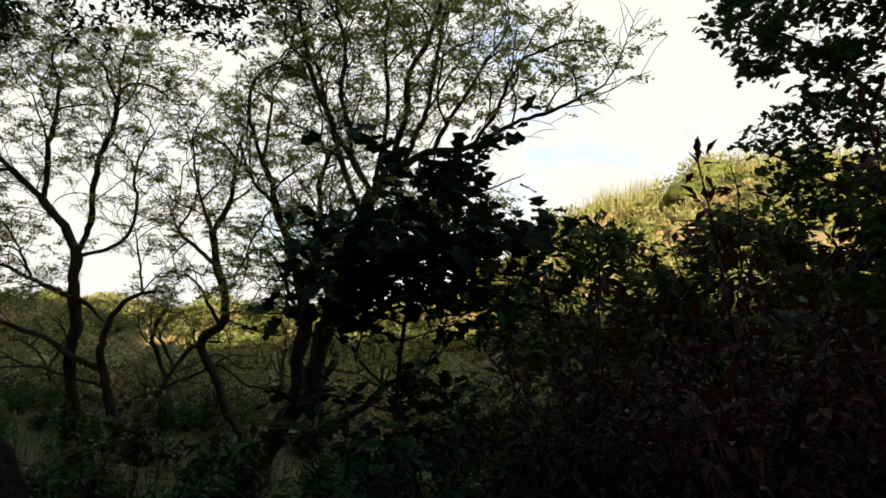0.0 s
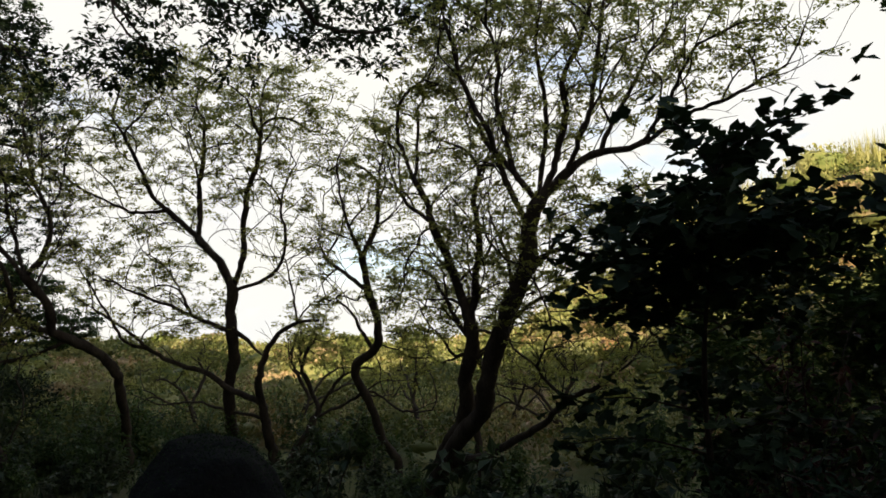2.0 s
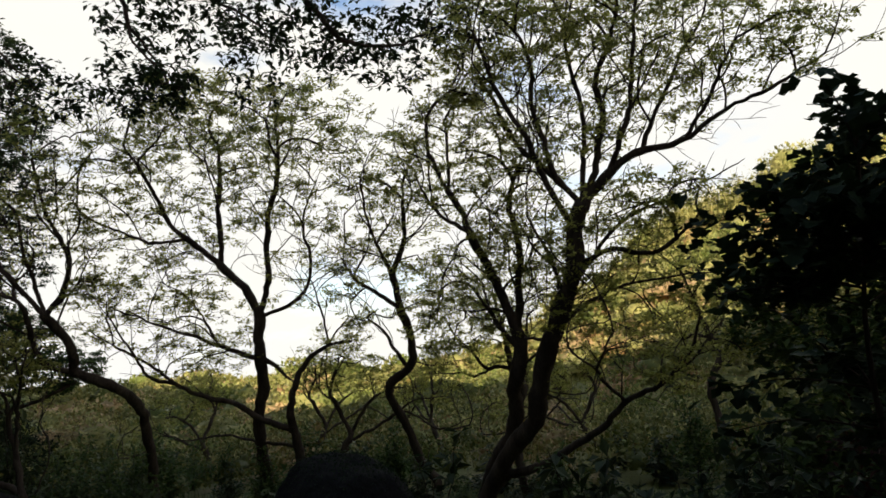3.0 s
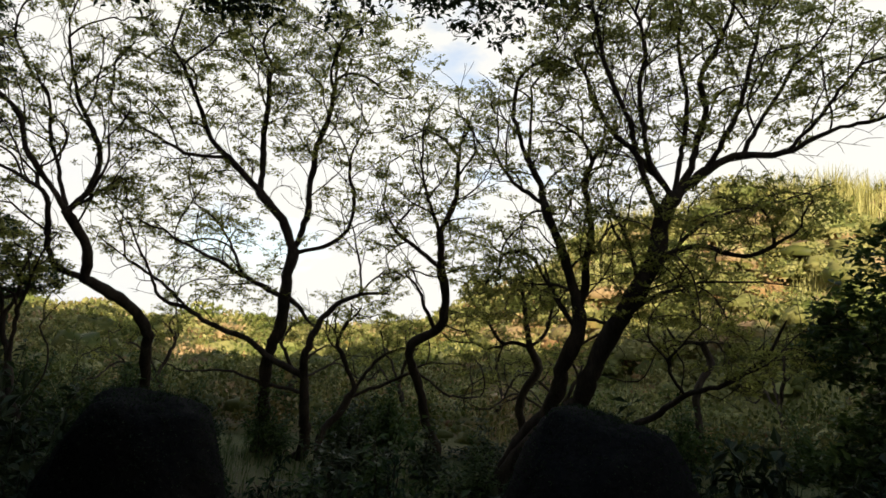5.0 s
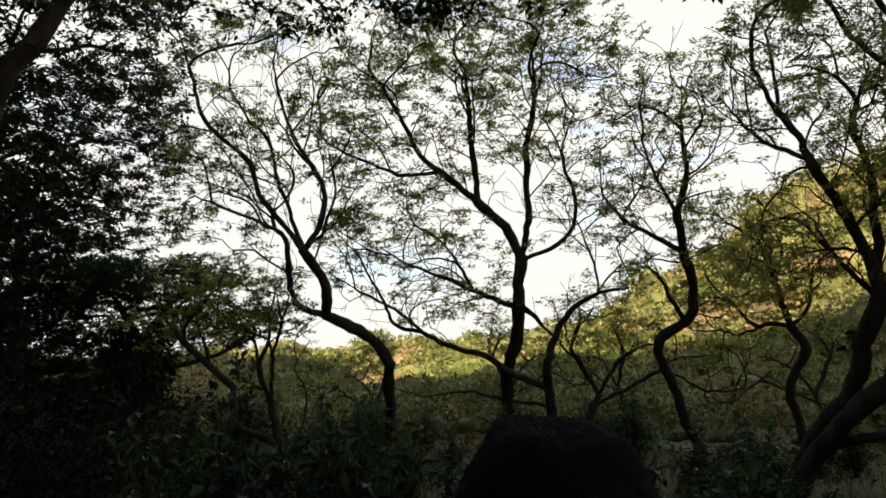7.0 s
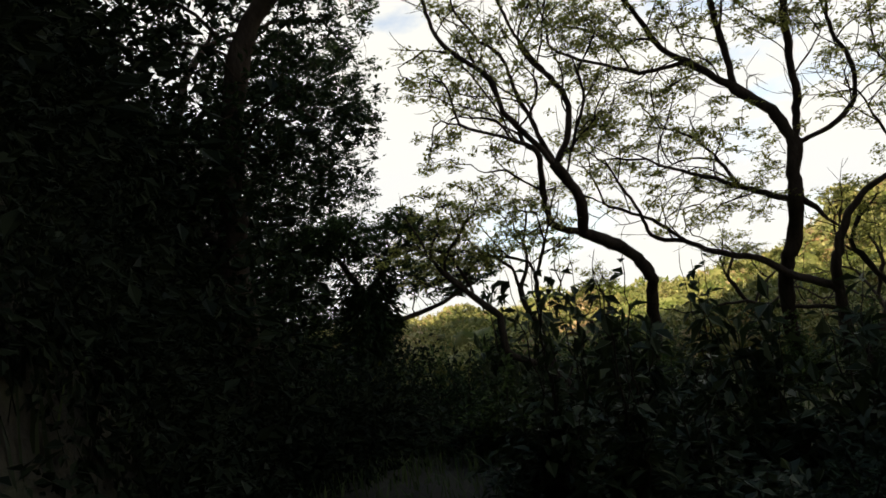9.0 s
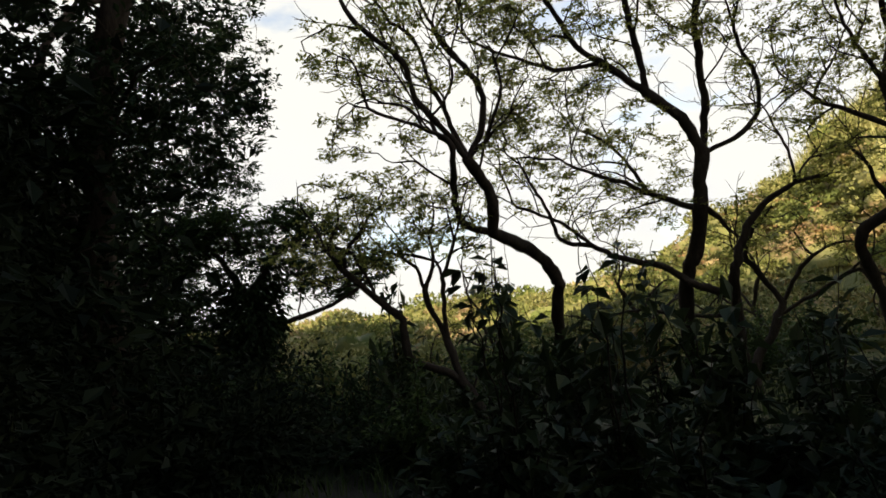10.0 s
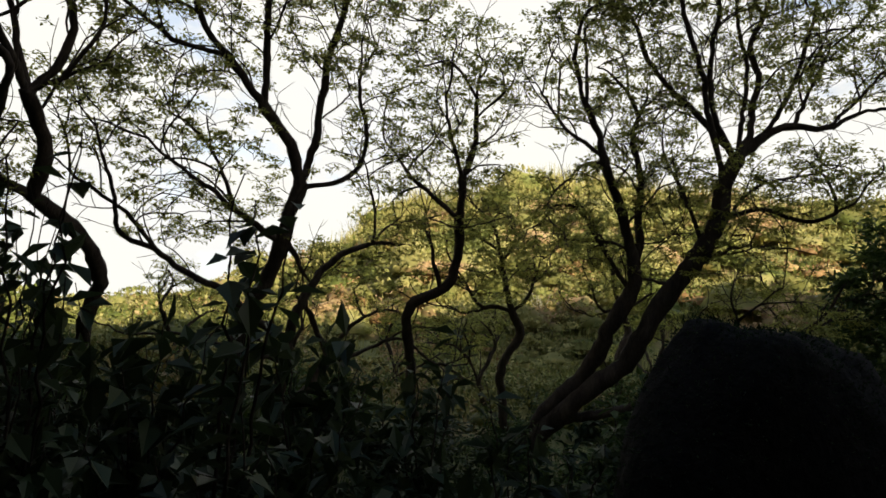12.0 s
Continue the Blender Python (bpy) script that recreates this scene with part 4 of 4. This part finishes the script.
# ---- boulders ----
def boulder(seed, x, y, top, rx, ry, label):
    rng = np.random.RandomState(seed)
    g = float(ground_height(x, y))
    h = top - g + 0.25
    bm = bmesh.new()
    bmesh.ops.create_icosphere(bm, subdivisions=5, radius=1.0)
    cuts = [(Vector(rng.normal(size=3)).normalized(), rng.uniform(0.74, 0.92)) for _ in range(9)] + [(Vector((0.06, -0.04, 1)).normalized(), 0.72)]
    for v in bm.verts:
        p = v.co.copy()
        for nrm, d in cuts:
            over = p.dot(nrm) - d
            if over > 0:
                p -= nrm * over * 0.8
        n3 = noise.noise(p * 1.6 + Vector((seed, 0, 0))) * 0.10 + noise.noise(p * 5.0) * 0.03 + noise.noise(p * 16.0) * 0.012
        v.co = p * (1 + n3)
    for v in bm.verts:
        w = 1.06 - 0.32 * max(0.0, v.co.z) ** 2
        v.co = Vector((v.co.x * rx * w, v.co.y * ry * w, v.co.z / 0.78 * h / 2))
    me = bpy.data.meshes.new("boulder")
    bm.to_mesh(me)
    bm.free()
    for p in me.polygons:
        p.use_smooth = True
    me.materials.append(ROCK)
    ob = tagged(new("boulder", me), label, "rock", group="boulders")
    ob.location = (x, y, g - 0.25 + h / 2)
    co, nor = np.zeros(len(me.vertices) * 3), np.zeros(len(me.vertices) * 3)
    me.vertices.foreach_get("co", co)
    me.vertices.foreach_get("normal", nor)
    co, nor = co.reshape(-1, 3), nor.reshape(-1, 3)
    up = np.where(nor[:, 2] + 0.25 * rng.normal(size=len(co)) > -0.15)[0]
    pick = rng.choice(up, 8000)
    size = 0.02 * rng.uniform(0.4, 1.6, len(pick))
    v, f = leaf_quads(co[pick] + rng.normal(size=(len(pick), 3)) * 0.012, nor[pick] + random_dirs(rng, len(pick)) * 0.8, random_dirs(rng, len(pick)), size, size * 0.4)
    part("moss", arrays_mesh("moss", v, f, DARK_LEAF), ob, "shaggy dark moss and small fern leaves", "stuff")
    return ob


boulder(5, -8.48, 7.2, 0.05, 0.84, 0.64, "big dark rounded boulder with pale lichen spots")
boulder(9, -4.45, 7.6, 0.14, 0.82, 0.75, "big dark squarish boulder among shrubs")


# ---- shrubs ----
def shrub(name, label, seed, radius, height, leaf_mat, leaves, size, aspect=0.45, lobed=False, sprigs=3):
    rng = np.random.RandomState(seed)
    thing = tagged(new(name), label, "shrub", group="shrubs")
    chains, pos, along = [], [], []
    stems = 15
    for k in range(stems + sprigs):
        a = k * 2.4 + rng.uniform(-0.4, 0.4)
        tall = k >= stems
        r = radius * (rng.uniform(0.15, 0.6) if tall else rng.uniform(0.2, 1.0))
        hz = height * (rng.uniform(1.05, 1.45) if tall else rng.uniform(0.55, 1.0) * math.sqrt(max(0.15, 1 - (r / radius) ** 2 * 0.75)))
        tip = np.array((math.cos(a) * r, math.sin(a) * r, hz))
        line = limb_points([(0.05 * math.cos(a), 0.05 * math.sin(a), -0.15), tip * (0.35, 0.35, 0.5), tip * (0.75, 0.75, 0.85), tip], 0.1)
        line[2:] += rng.normal(size=(len(line) - 2, 3)) * 0.015
        chains.append((line, np.linspace(0.014, 0.003, len(line))))
        m = leaves // (stems + sprigs)
        w = rng.uniform(0.25, 1.0, m) ** 0.8
        i = (w * (len(line) - 1)).astype(int)
        off = random_dirs(rng, m, 0.7)
        pos.append(line[i] + off * rng.uniform(0.0, 0.5 if not tall else 0.12, (m, 1)) * radius * 0.5)
        along.append(off + np.array((0, 0, -0.15)))
    for chain in chains:
        v, f = tubes([chain], lambda r: 5)
        part("stem", arrays_mesh("stem", v, f, BARK, False), thing)
    pos, along = np.concatenate(pos), np.concatenate(along)
    pos[:, 2] = np.maximum(pos[:, 2], 0.02)
    s = size * rng.uniform(0.6, 1.4, len(pos))
    v, f = (lobed_leaves if lobed else leaf_quads)(pos, along, random_dirs(rng, len(pos)) * 0.5 + (0, 0, 1.0), s, s * aspect)
    part("foliage", arrays_mesh("foliage", v, f, leaf_mat), thing, "", "stuff")
    return thing


kinds = [
    shrub("shrub", "leafy dark green shrub beside the trail", 41, 0.95, 1.2, SHRUB_LEAF, 900, 0.15, 0.55),
    shrub("shrub", "leafy dark green shrub with upright sprigs", 42, 0.85, 1.1, SHRUB_LEAF, 900, 0.165, 0.58, sprigs=6),
    shrub("shrub", "reddish brown-leaved shrub in deep shade", 43, 1.0, 1.5, RED_LEAF, 1800, 0.075),
    shrub("shrub", "low dark bushy undergrowth shrub", 44, 1.1, 0.8, DARK_LEAF, 1300, 0.09),
    shrub("broad_leaved_plant", "low plant with broad pale-edged leaves", 45, 0.6, 0.45, SHRUB_LEAF, 260, 0.19, 0.5, sprigs=0),
]
kinds.append(shrub("shrub", "slim upright shrub with dark leaves along its stems", 46, 0.38, 1.75, SHRUB_LEAF, 520, 0.14, 0.58, sprigs=4))
kinds.append(shrub("shrub", "bushy olive green shrub on the floor of the hollow", 47, 1.15, 1.5, BUSH_LEAF, 1500, 0.13, 0.5, sprigs=4))
first_use = [True] * len(kinds)


def put(kind, x, y, scale=1.0, turn=0.0, high=1.0):
    m = pose(x, y, float(ground_height(x, y)), 0, 0, turn)
    ob = kinds[kind]
    if first_use[kind]:
        ob.matrix_basis = m
        first_use[kind] = False
    else:
        ob = copy_thing(ob, m)
    ob.scale = (scale, scale, scale * high)
    return ob


# by the last bend of the trail
for k, x, y, s, turn, high in ((0, -12.1, 8.6, 1.0, 0, 1.0), (1, -11.9, 7.9, 1.0, 70, 1.0), (1, -10.9, 8.6, 1.05, 160, 1.05), (0, -10.2, 8.2, 1.0, 210, 0.95), (0, -9.9, 7.6, 0.9, 20, 0.8),
                               (5, -12.8, 9.2, 1.0, 0, 1.0), (5, -11.5, 9.3, 0.95, 120, 0.95), (5, -12.2, 9.5, 0.8, 200, 0.9), (5, -10.0, 9.2, 0.8, 300, 0.8), (1, -13.1, 8.2, 0.9, 300, 0.8), (0, -11.2, 6.9, 0.85, 120, 0.75), (3, -12.4, 7.0, 0.9, 40, 0.9), (3, -10.2, 6.6, 0.8, 250, 0.9), (0, -8.9, 8.6, 0.9, 90, 0.9),
                               (5, -12.25, 6.9, 0.95, 30, 0.85), (5, -11.5, 6.35, 0.9, 100, 0.8), (5, -12.5, 7.5, 0.9, 250, 0.9), (3, -11.6, 5.8, 0.7, 10, 0.7), (1, -10.6, 5.9, 0.6, 200, 0.7), (3, -9.4, 5.6, 0.6, 140, 0.6),
                               # beside and behind the boulders
                               (3, -6.5, 5.9, 0.75, 220, 0.8), (3, -7.0, 7.8, 0.9, 30, 0.9), (3, -6.1, 7.0, 0.9, 80, 0.8), (0, -5.3, 8.2, 0.9, 190, 0.8), (3, -5.1, 6.6, 0.8, 260, 0.8), (3, -2.5, 7.2, 0.9, 310, 0.9), (1, -2.0, 8.3, 0.9, 15, 0.9),
                               (3, -1.3, 6.6, 0.9, 100, 0.9), (0, -0.6, 8.6, 1.0, 45, 0.9), (3, 0.6, 6.9, 1.0, 0, 1.0),
                               (3, -3.41, 9.2, 0.55, 100, 2.3), (3, -3.2, 8.6, 0.7, 10, 1.4), (0, -4.7, 9.4, 0.8, 60, 1.0), (3, -8.3, 8.9, 0.8, 60, 1.0), (0, -7.4, 9.3, 0.9, 130, 1.0),
                               # reddish growth where the walk begins
                               (2, 1.9, 6.0, 1.1, 0, 1.15), (2, 2.9, 7.0, 1.2, 130, 1.3), (2, 3.6, 5.6, 1.2, 250, 1.3), (0, 2.2, 8.4, 1.3, 10, 1.3), (2, 4.6, 7.4, 1.3, 40, 1.4), (0, 4.0, 9.4, 1.5, 170, 1.5),
                               (3, 1.1, 5.4, 0.9, 200, 1.0), (2, 5.4, 9.0, 1.5, 300, 1.5),
                               # foot of the bank
                               (3, -18.8, 13.1, 1.1, 0, 1.0), (3, -18.5, 14.0, 1.1, 80, 1.0), (3, -19.5, 12.4, 1.1, 150, 1.0), (3, -19.8, 13.9, 1.2, 220, 1.1), (4, -18.0, 13.0, 1.3, 20, 1.0), (4, -17.2, 12.7, 1.4, 110, 1.0), (4, -16.3, 12.4, 1.3, 190, 1.0), (4, -15.5, 12.0, 1.2, 280, 1.0),
                               (4, -14.3, 10.6, 1.0, 0, 1.0), (4, -13.6, 10.9, 1.1, 60, 1.0), (4, -13.0, 10.4, 0.9, 140, 1.0), (4, -14.8, 11.4, 1.2, 200, 1.0), (4, -13.8, 9.9, 1.0, 250, 1.0), (3, -15.6, 11.6, 1.0, 330, 1.0),
                               (3, -16.6, 13.0, 1.2, 110, 1.3), (3, -18.0, 14.5, 1.3, 20, 1.4), (0, -17.2, 16.0, 1.4, 90, 1.3)):
    put(k, x, y, s, turn, high * (1.25 if x < -9.5 and y > 6 and k in (0, 1, 5) else 1.0))
row = np.random.RandomState(78)
for x in np.arange(-13.0, 1.0, 0.9):
    put(int(row.choice([3, 1, 0])), x + row.uniform(-0.3, 0.3), 9.6 + row.uniform(-0.5, 0.8), row.uniform(0.9, 1.2), row.uniform(0, 360), row.uniform(0.9, 1.25))
for x, y, sc in ((1.2, 9.6, 1.5), (2.6, 10.2, 1.7), (3.4, 8.4, 1.6), (5.2, 10.6, 1.9), (6.4, 8.8, 1.8), (6.2, 6.4, 1.6), (7.8, 10.8, 2.0), (4.6, 5.2, 1.3), (2.6, 5.0, 1.1), (8.5, 8.0, 1.9)):
    put(int(row.choice([2, 2, 0])), x, y, sc, row.uniform(0, 360), 1.15)
under = np.random.RandomState(77)
for _ in range(70):
    x, y = under.uniform(-24, 9), under.uniform(10.5, 24)
    if y > toe(x) + 2:
        put(int(under.choice([0, 1, 6, 6])), x, y, under.uniform(0.7, 1.3), under.uniform(0, 360), under.uniform(0.6, 1.0))


for _ in range(13):
    put(6, under.uniform(-23, -11), under.uniform(16.5, 25), under.uniform(0.8, 1.25), under.uniform(0, 360), under.uniform(0.7, 1.15))


# ---- growth on the hill: brush, tall grass, dead stems ----
def brush(name, label, seed, mat, n, quads, r_lo, r_hi, pick, size, az_lo=-75, az_hi=62, near=23.0, far=1.04):
    rng = np.random.RandomState(seed)
    az = np.radians(rng.uniform(az_lo, az_hi, n * 3))
    d = near + (108 - near) * rng.uniform(0, 1, n * 3) ** 1.3
    x, y = -5 - np.sin(az) * d, 1 + np.cos(az) * d
    lim = np.interp(np.degrees(az), [-100, -4, 0, 4, 9, 60], RIDGE) * far
    keep = (d < lim) & (y > toe(x) + 3) & (wave(x, y, 13.0, seed) + rng.normal(size=len(x)) * 0.5 > pick)
    x, y, d = x[keep][:n], y[keep][:n], d[keep][:n]
    r = rng.uniform(r_lo, r_hi, len(x))
    c = np.stack([x, y, ground_height(x, y) + r * 0.35], -1)
    around, rings = 8, 4
    ph = np.linspace(-0.25, 1.45, rings + 1)
    th = np.arange(around) * 2 * np.pi / around
    dome = np.stack([np.cos(ph)[:, None] * np.cos(th), np.cos(ph)[:, None] * np.sin(th), np.repeat(np.sin(ph)[:, None], around, 1)], -1).reshape(-1, 3)
    jag = rng.uniform(0.72, 1.12, (len(x), len(dome), 1))
    lump = 1 + 0.22 * np.sin(dome[None, :, :1] * 4 + c[:, None, :1] * 3) * np.cos(dome[None, :, 1:2] * 5 + c[:, None, 1:2])
    stretch = rng.uniform(0.75, 1.35, (len(x), 1, 3)) * (1.15, 1.15, 0.72)
    dv = (c[:, None] + dome[None] * (r * np.interp(d, [32, 42], [0.3, 0.74]))[:, None, None] * jag * lump * stretch).reshape(-1, 3)
    g = np.arange((rings + 1) * around).reshape(rings + 1, around)
    h = np.roll(g, -1, 1)
    one = np.stack([g[:-1], h[:-1], h[1:], g[1:]], -1).reshape(-1, 4)
    df = (one[None] + (np.arange(len(x)) * len(dome))[:, None, None]).reshape(-1, 4)
    c, rr = np.repeat(c, quads, 0), np.repeat(r, quads)[:, None]
    d3 = random_dirs(rng, len(c))
    d3[:, 2] = np.abs(d3[:, 2])
    pos = c + d3 * rr * rng.uniform(0.85, 1.12, (len(c), 1)) * (1.15, 1.15, 0.78)
    s = size * rng.uniform(0.5, 1.4, len(c)) * np.repeat(d / 62, quads)
    v, f = leaf_quads(pos, np.cross(d3, random_dirs(rng, len(c))) + d3 * 0.6, d3 + random_dirs(rng, len(c)) * 0.35 + (0, 0, 0.4), s, s * 0.6, 0.1)
    me = arrays_mesh(name, np.concatenate([dv, v]), np.concatenate([df, f + len(dv)]), mat, False)
    tagged(new(name, me), label, "brush", kind="stuff")


brush("hillside_brush", "yellow-green brush covering the sunlit hillside", 51, HILL_GREEN, 2100, 52, 0.4, 1.5, -0.6, 0.36, near=27.0)
brush("hillside_bushes", "large rounded bushes on the sunlit hillside", 54, HILL_GREEN, 200, 320, 1.1, 2.4, 0.2, 0.36, near=38.0)
brush("dark_hillside_brush", "darker green bushes scattered over the hillside", 52, HILL_DARK, 800, 95, 0.4, 1.5, 0.1, 0.34, near=21.0)
brush("hollow_bushes", "mixed green bushes where the hollow meets the hill", 55, HILL_DARK, 170, 210, 0.6, 1.5, -0.1, 0.5, near=21.0, far=0.5)
brush("pale_hollow_bushes", "paler olive bushes at the foot of the hill", 56, HILL_GREEN, 90, 190, 0.5, 1.3, 0.1, 0.5, near=22.0, far=0.5)
brush("dry_hillside_brush", "dry reddish-brown brush on the hillside", 53, HILL_DRY, 900, 50, 0.3, 1.0, 0.1, 0.30, near=25.0)


def reeds(name, label, seed, mat, n, h_lo, h_hi, width, spots, lean=0.2):
    """Thin upright blades, each bent at its middle."""
    rng = np.random.RandomState(seed)
    x, y = spots(rng, n)
    z = ground_height(x, y) - 0.03
    p = np.stack([x, y, z], -1)
    h = rng.uniform(h_lo, h_hi, len(x))[:, None]
    a = rng.uniform(0, 6.283, len(x))
    out = np.stack([np.cos(a), np.sin(a), np.zeros(len(x))], -1)
    side = np.stack([-np.sin(a), np.cos(a), np.zeros(len(x))], -1) * width * rng.uniform(0.6, 1.4, (len(x), 1))
    bend = rng.uniform(0, lean, (len(x), 1))
    mid, tip = p + out * h * bend * 0.3 + (0, 0, 1) * h * 0.55, p + out * h * bend + (0, 0, 1) * h * (1 - 0.4 * bend)
    v = np.stack([p - side, p + side, mid + side * 0.8, mid - side * 0.8, tip + side * 0.15, tip - side * 0.15], 1).reshape(-1, 3)
    b = np.arange(len(x))[:, None] * 6
    f = np.concatenate([b + np.array([0, 1, 2, 3]), b + np.array([3, 2, 4, 5])], 0)
    tagged(new(name, arrays_mesh(name, v, f, mat)), label, "grass", kind="stuff")


def thicket(name, label, seed, n, quads, spots, r_lo, r_hi, size):
    """Dense growth that climbs the bank: overlapping clumps of leaves, the wood's shade put into their colour."""
    rng = np.random.RandomState(seed)
    x, y = spots(rng, n)
    r = rng.uniform(r_lo, r_hi, n)
    c = np.stack([x, y, ground_height(x, y) + r * 0.6], -1)
    c, rr = np.repeat(c, quads, 0), np.repeat(r, quads)[:, None]
    d = random_dirs(rng, len(c))
    lump = 1 + 0.3 * np.sin(d[:, :1] * 5 + c[:, :1]) * np.cos(d[:, 1:2] * 6 + c[:, 1:2])
    pos = c + d * rr * rng.uniform(0.6, 1.0, (len(c), 1)) * lump
    s = size * rng.uniform(0.6, 1.4, len(c))
    v, f = leaf_quads(pos, d + random_dirs(rng, len(c)) * 0.9 - (0, 0, 0.4), random_dirs(rng, len(c)) + d, s, s * 0.5)
    tagged(new(name, arrays_mesh(name, v, f, SHADED_THICKET_LEAF)), label, "thicket", kind="stuff")


def wood_edge(rng, n):
    x = rng.uniform(-42, -15.6, n)
    return x, toe(x) + rng.uniform(-8.0, 0.5, n)


def wood_floor(rng, n):
    x = rng.uniform(-40, -21.5, n)
    return x, toe(x) + rng.uniform(0.5, 9.0, n)


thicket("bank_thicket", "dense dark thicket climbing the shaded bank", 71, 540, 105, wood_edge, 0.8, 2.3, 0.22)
def near_bank(rng, n):
    x = rng.uniform(-19, -12.4, n)
    return x, toe(x) + rng.uniform(-3.5, 0.2, n)


def wood_front(rng, n):
    az, d = np.radians(rng.uniform(35, 62, n)), rng.uniform(9.5, 14.5, n)
    return -10.7 - np.sin(az) * d, 2.0 + np.cos(az) * d


# added dark mass that hides lit ground where the wood is black with shade
thicket("wood_edge_bushes", "dark bushes added to stand for deep shade at the wood's edge", 74, 120, 190, wood_front, 0.5, 1.15, 0.15)
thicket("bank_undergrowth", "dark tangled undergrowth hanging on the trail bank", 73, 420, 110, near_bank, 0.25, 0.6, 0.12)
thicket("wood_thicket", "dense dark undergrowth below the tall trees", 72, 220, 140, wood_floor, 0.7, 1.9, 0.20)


def ridge_spots(rng, n):
    az = np.radians(np.where(rng.uniform(size=n) < 0.8, rng.uniform(-60, 2, n), rng.uniform(2, 45, n)))
    lim = np.interp(np.degrees(az), [-100, -4, 0, 4, 9, 60], RIDGE)
    d = lim * (1.02 - 0.2 * rng.uniform(0, 1, n) ** 1.5)
    k = rng.normal(size=n) * 0.25
    x, y = -5 - np.sin(az) * d + k, 1 + np.cos(az) * d + k
    keep = wave(x, y, 9.0, 8) + 0.5 * rng.normal(size=n) > -0.1
    return x[keep], y[keep]


def bank_spots(rng, n):
    x = rng.uniform(-24, -12.2, n)
    return x, toe(x) - rng.uniform(-0.5, 5.0, n) ** 1.0


def slope_spots(rng, n):
    az = np.radians(rng.uniform(-60, 50, n))
    d = 24 + 42 * rng.uniform(0, 1, n)
    return -5 - np.sin(az) * d, 1 + np.cos(az) * d


def tuft_spots(rng, n):
    m = n // 45
    az, d = np.radians(rng.uniform(-45, 42, m)), rng.uniform(25, 46, m)
    j = rng.randint(0, m, n)
    g = rng.normal(size=(n, 2)) * 0.45
    return -5 - np.sin(az[j]) * d[j] + g[:, 0], 1 + np.cos(az[j]) * d[j] + g[:, 1]


def floor_spots(rng, n):
    return rng.uniform(-18, 8, n), rng.uniform(4.5, 20, n)


def crest_spots(rng, n):
    az = np.radians(rng.uniform(-36, -2, n))
    d = 65 * (1.015 - 0.09 * rng.uniform(0, 1, n) ** 2)
    x, y = -5 - np.sin(az) * d, 1 + np.cos(az) * d
    keep = wave(x, y, 6.0, 9) + 0.4 * rng.normal(size=n) > -0.35
    return x[keep], y[keep]


reeds("tall_grass", "tall pale grass along the sunlit ridge", 61, REED, 16000, 0.5, 2.6, 0.03, ridge_spots, 0.7)
reeds("crest_grass", "tall pale reed-like grass standing on the ridge crest", 65, REED, 7500, 0.7, 3.5, 0.03, crest_spots, 0.6)
reeds("slope_grass", "yellowish grass on the hillside", 62, HILL_GREEN, 15000, 0.2, 0.7, 0.03, slope_spots, 0.8)
reeds("dry_tufts", "pale dry grass tufts at the foot of the hill", 66, REED, 6500, 0.5, 1.5, 0.016, tuft_spots, 0.6)
reeds("bank_grass", "long drooping grass and fern blades on the bank", 63, SHADED_BANK_GRASS, 12000, 0.3, 0.9, 0.012, bank_spots, 1.3)
reeds("hollow_grass", "low shaded grass on the floor of the hollow", 64, HOLLOW_GRASS, 14000, 0.15, 0.55, 0.011, floor_spots, 0.9)


def dead_shrub(x, y):
    rng = np.random.RandomState(81)
    thing = tagged(new("dead_shrub"), "bare pale dead shrub standing on the hillside", "shrub")
    thing.location = (x, y, float(ground_height(x, y)))
    for k in range(14):
        a, lean = rng.uniform(0, 6.283), rng.uniform(0.1, 0.7)
        h = rng.uniform(1.0, 2.0)
        tip = np.array((math.cos(a) * lean, math.sin(a) * lean, h))
        line = limb_points([(0, 0, -0.2), tip * (0.3, 0.3, 0.45) + rng.normal(size=3) * 0.05, tip], 0.2)
        v, f = tubes([(line, np.linspace(0.04, 0.015, len(line)))], lambda r: 5)
        part("branch", arrays_mesh("branch", v, f, PALE_BARK, False), thing)


dead_shrub(5.0, 39.5)
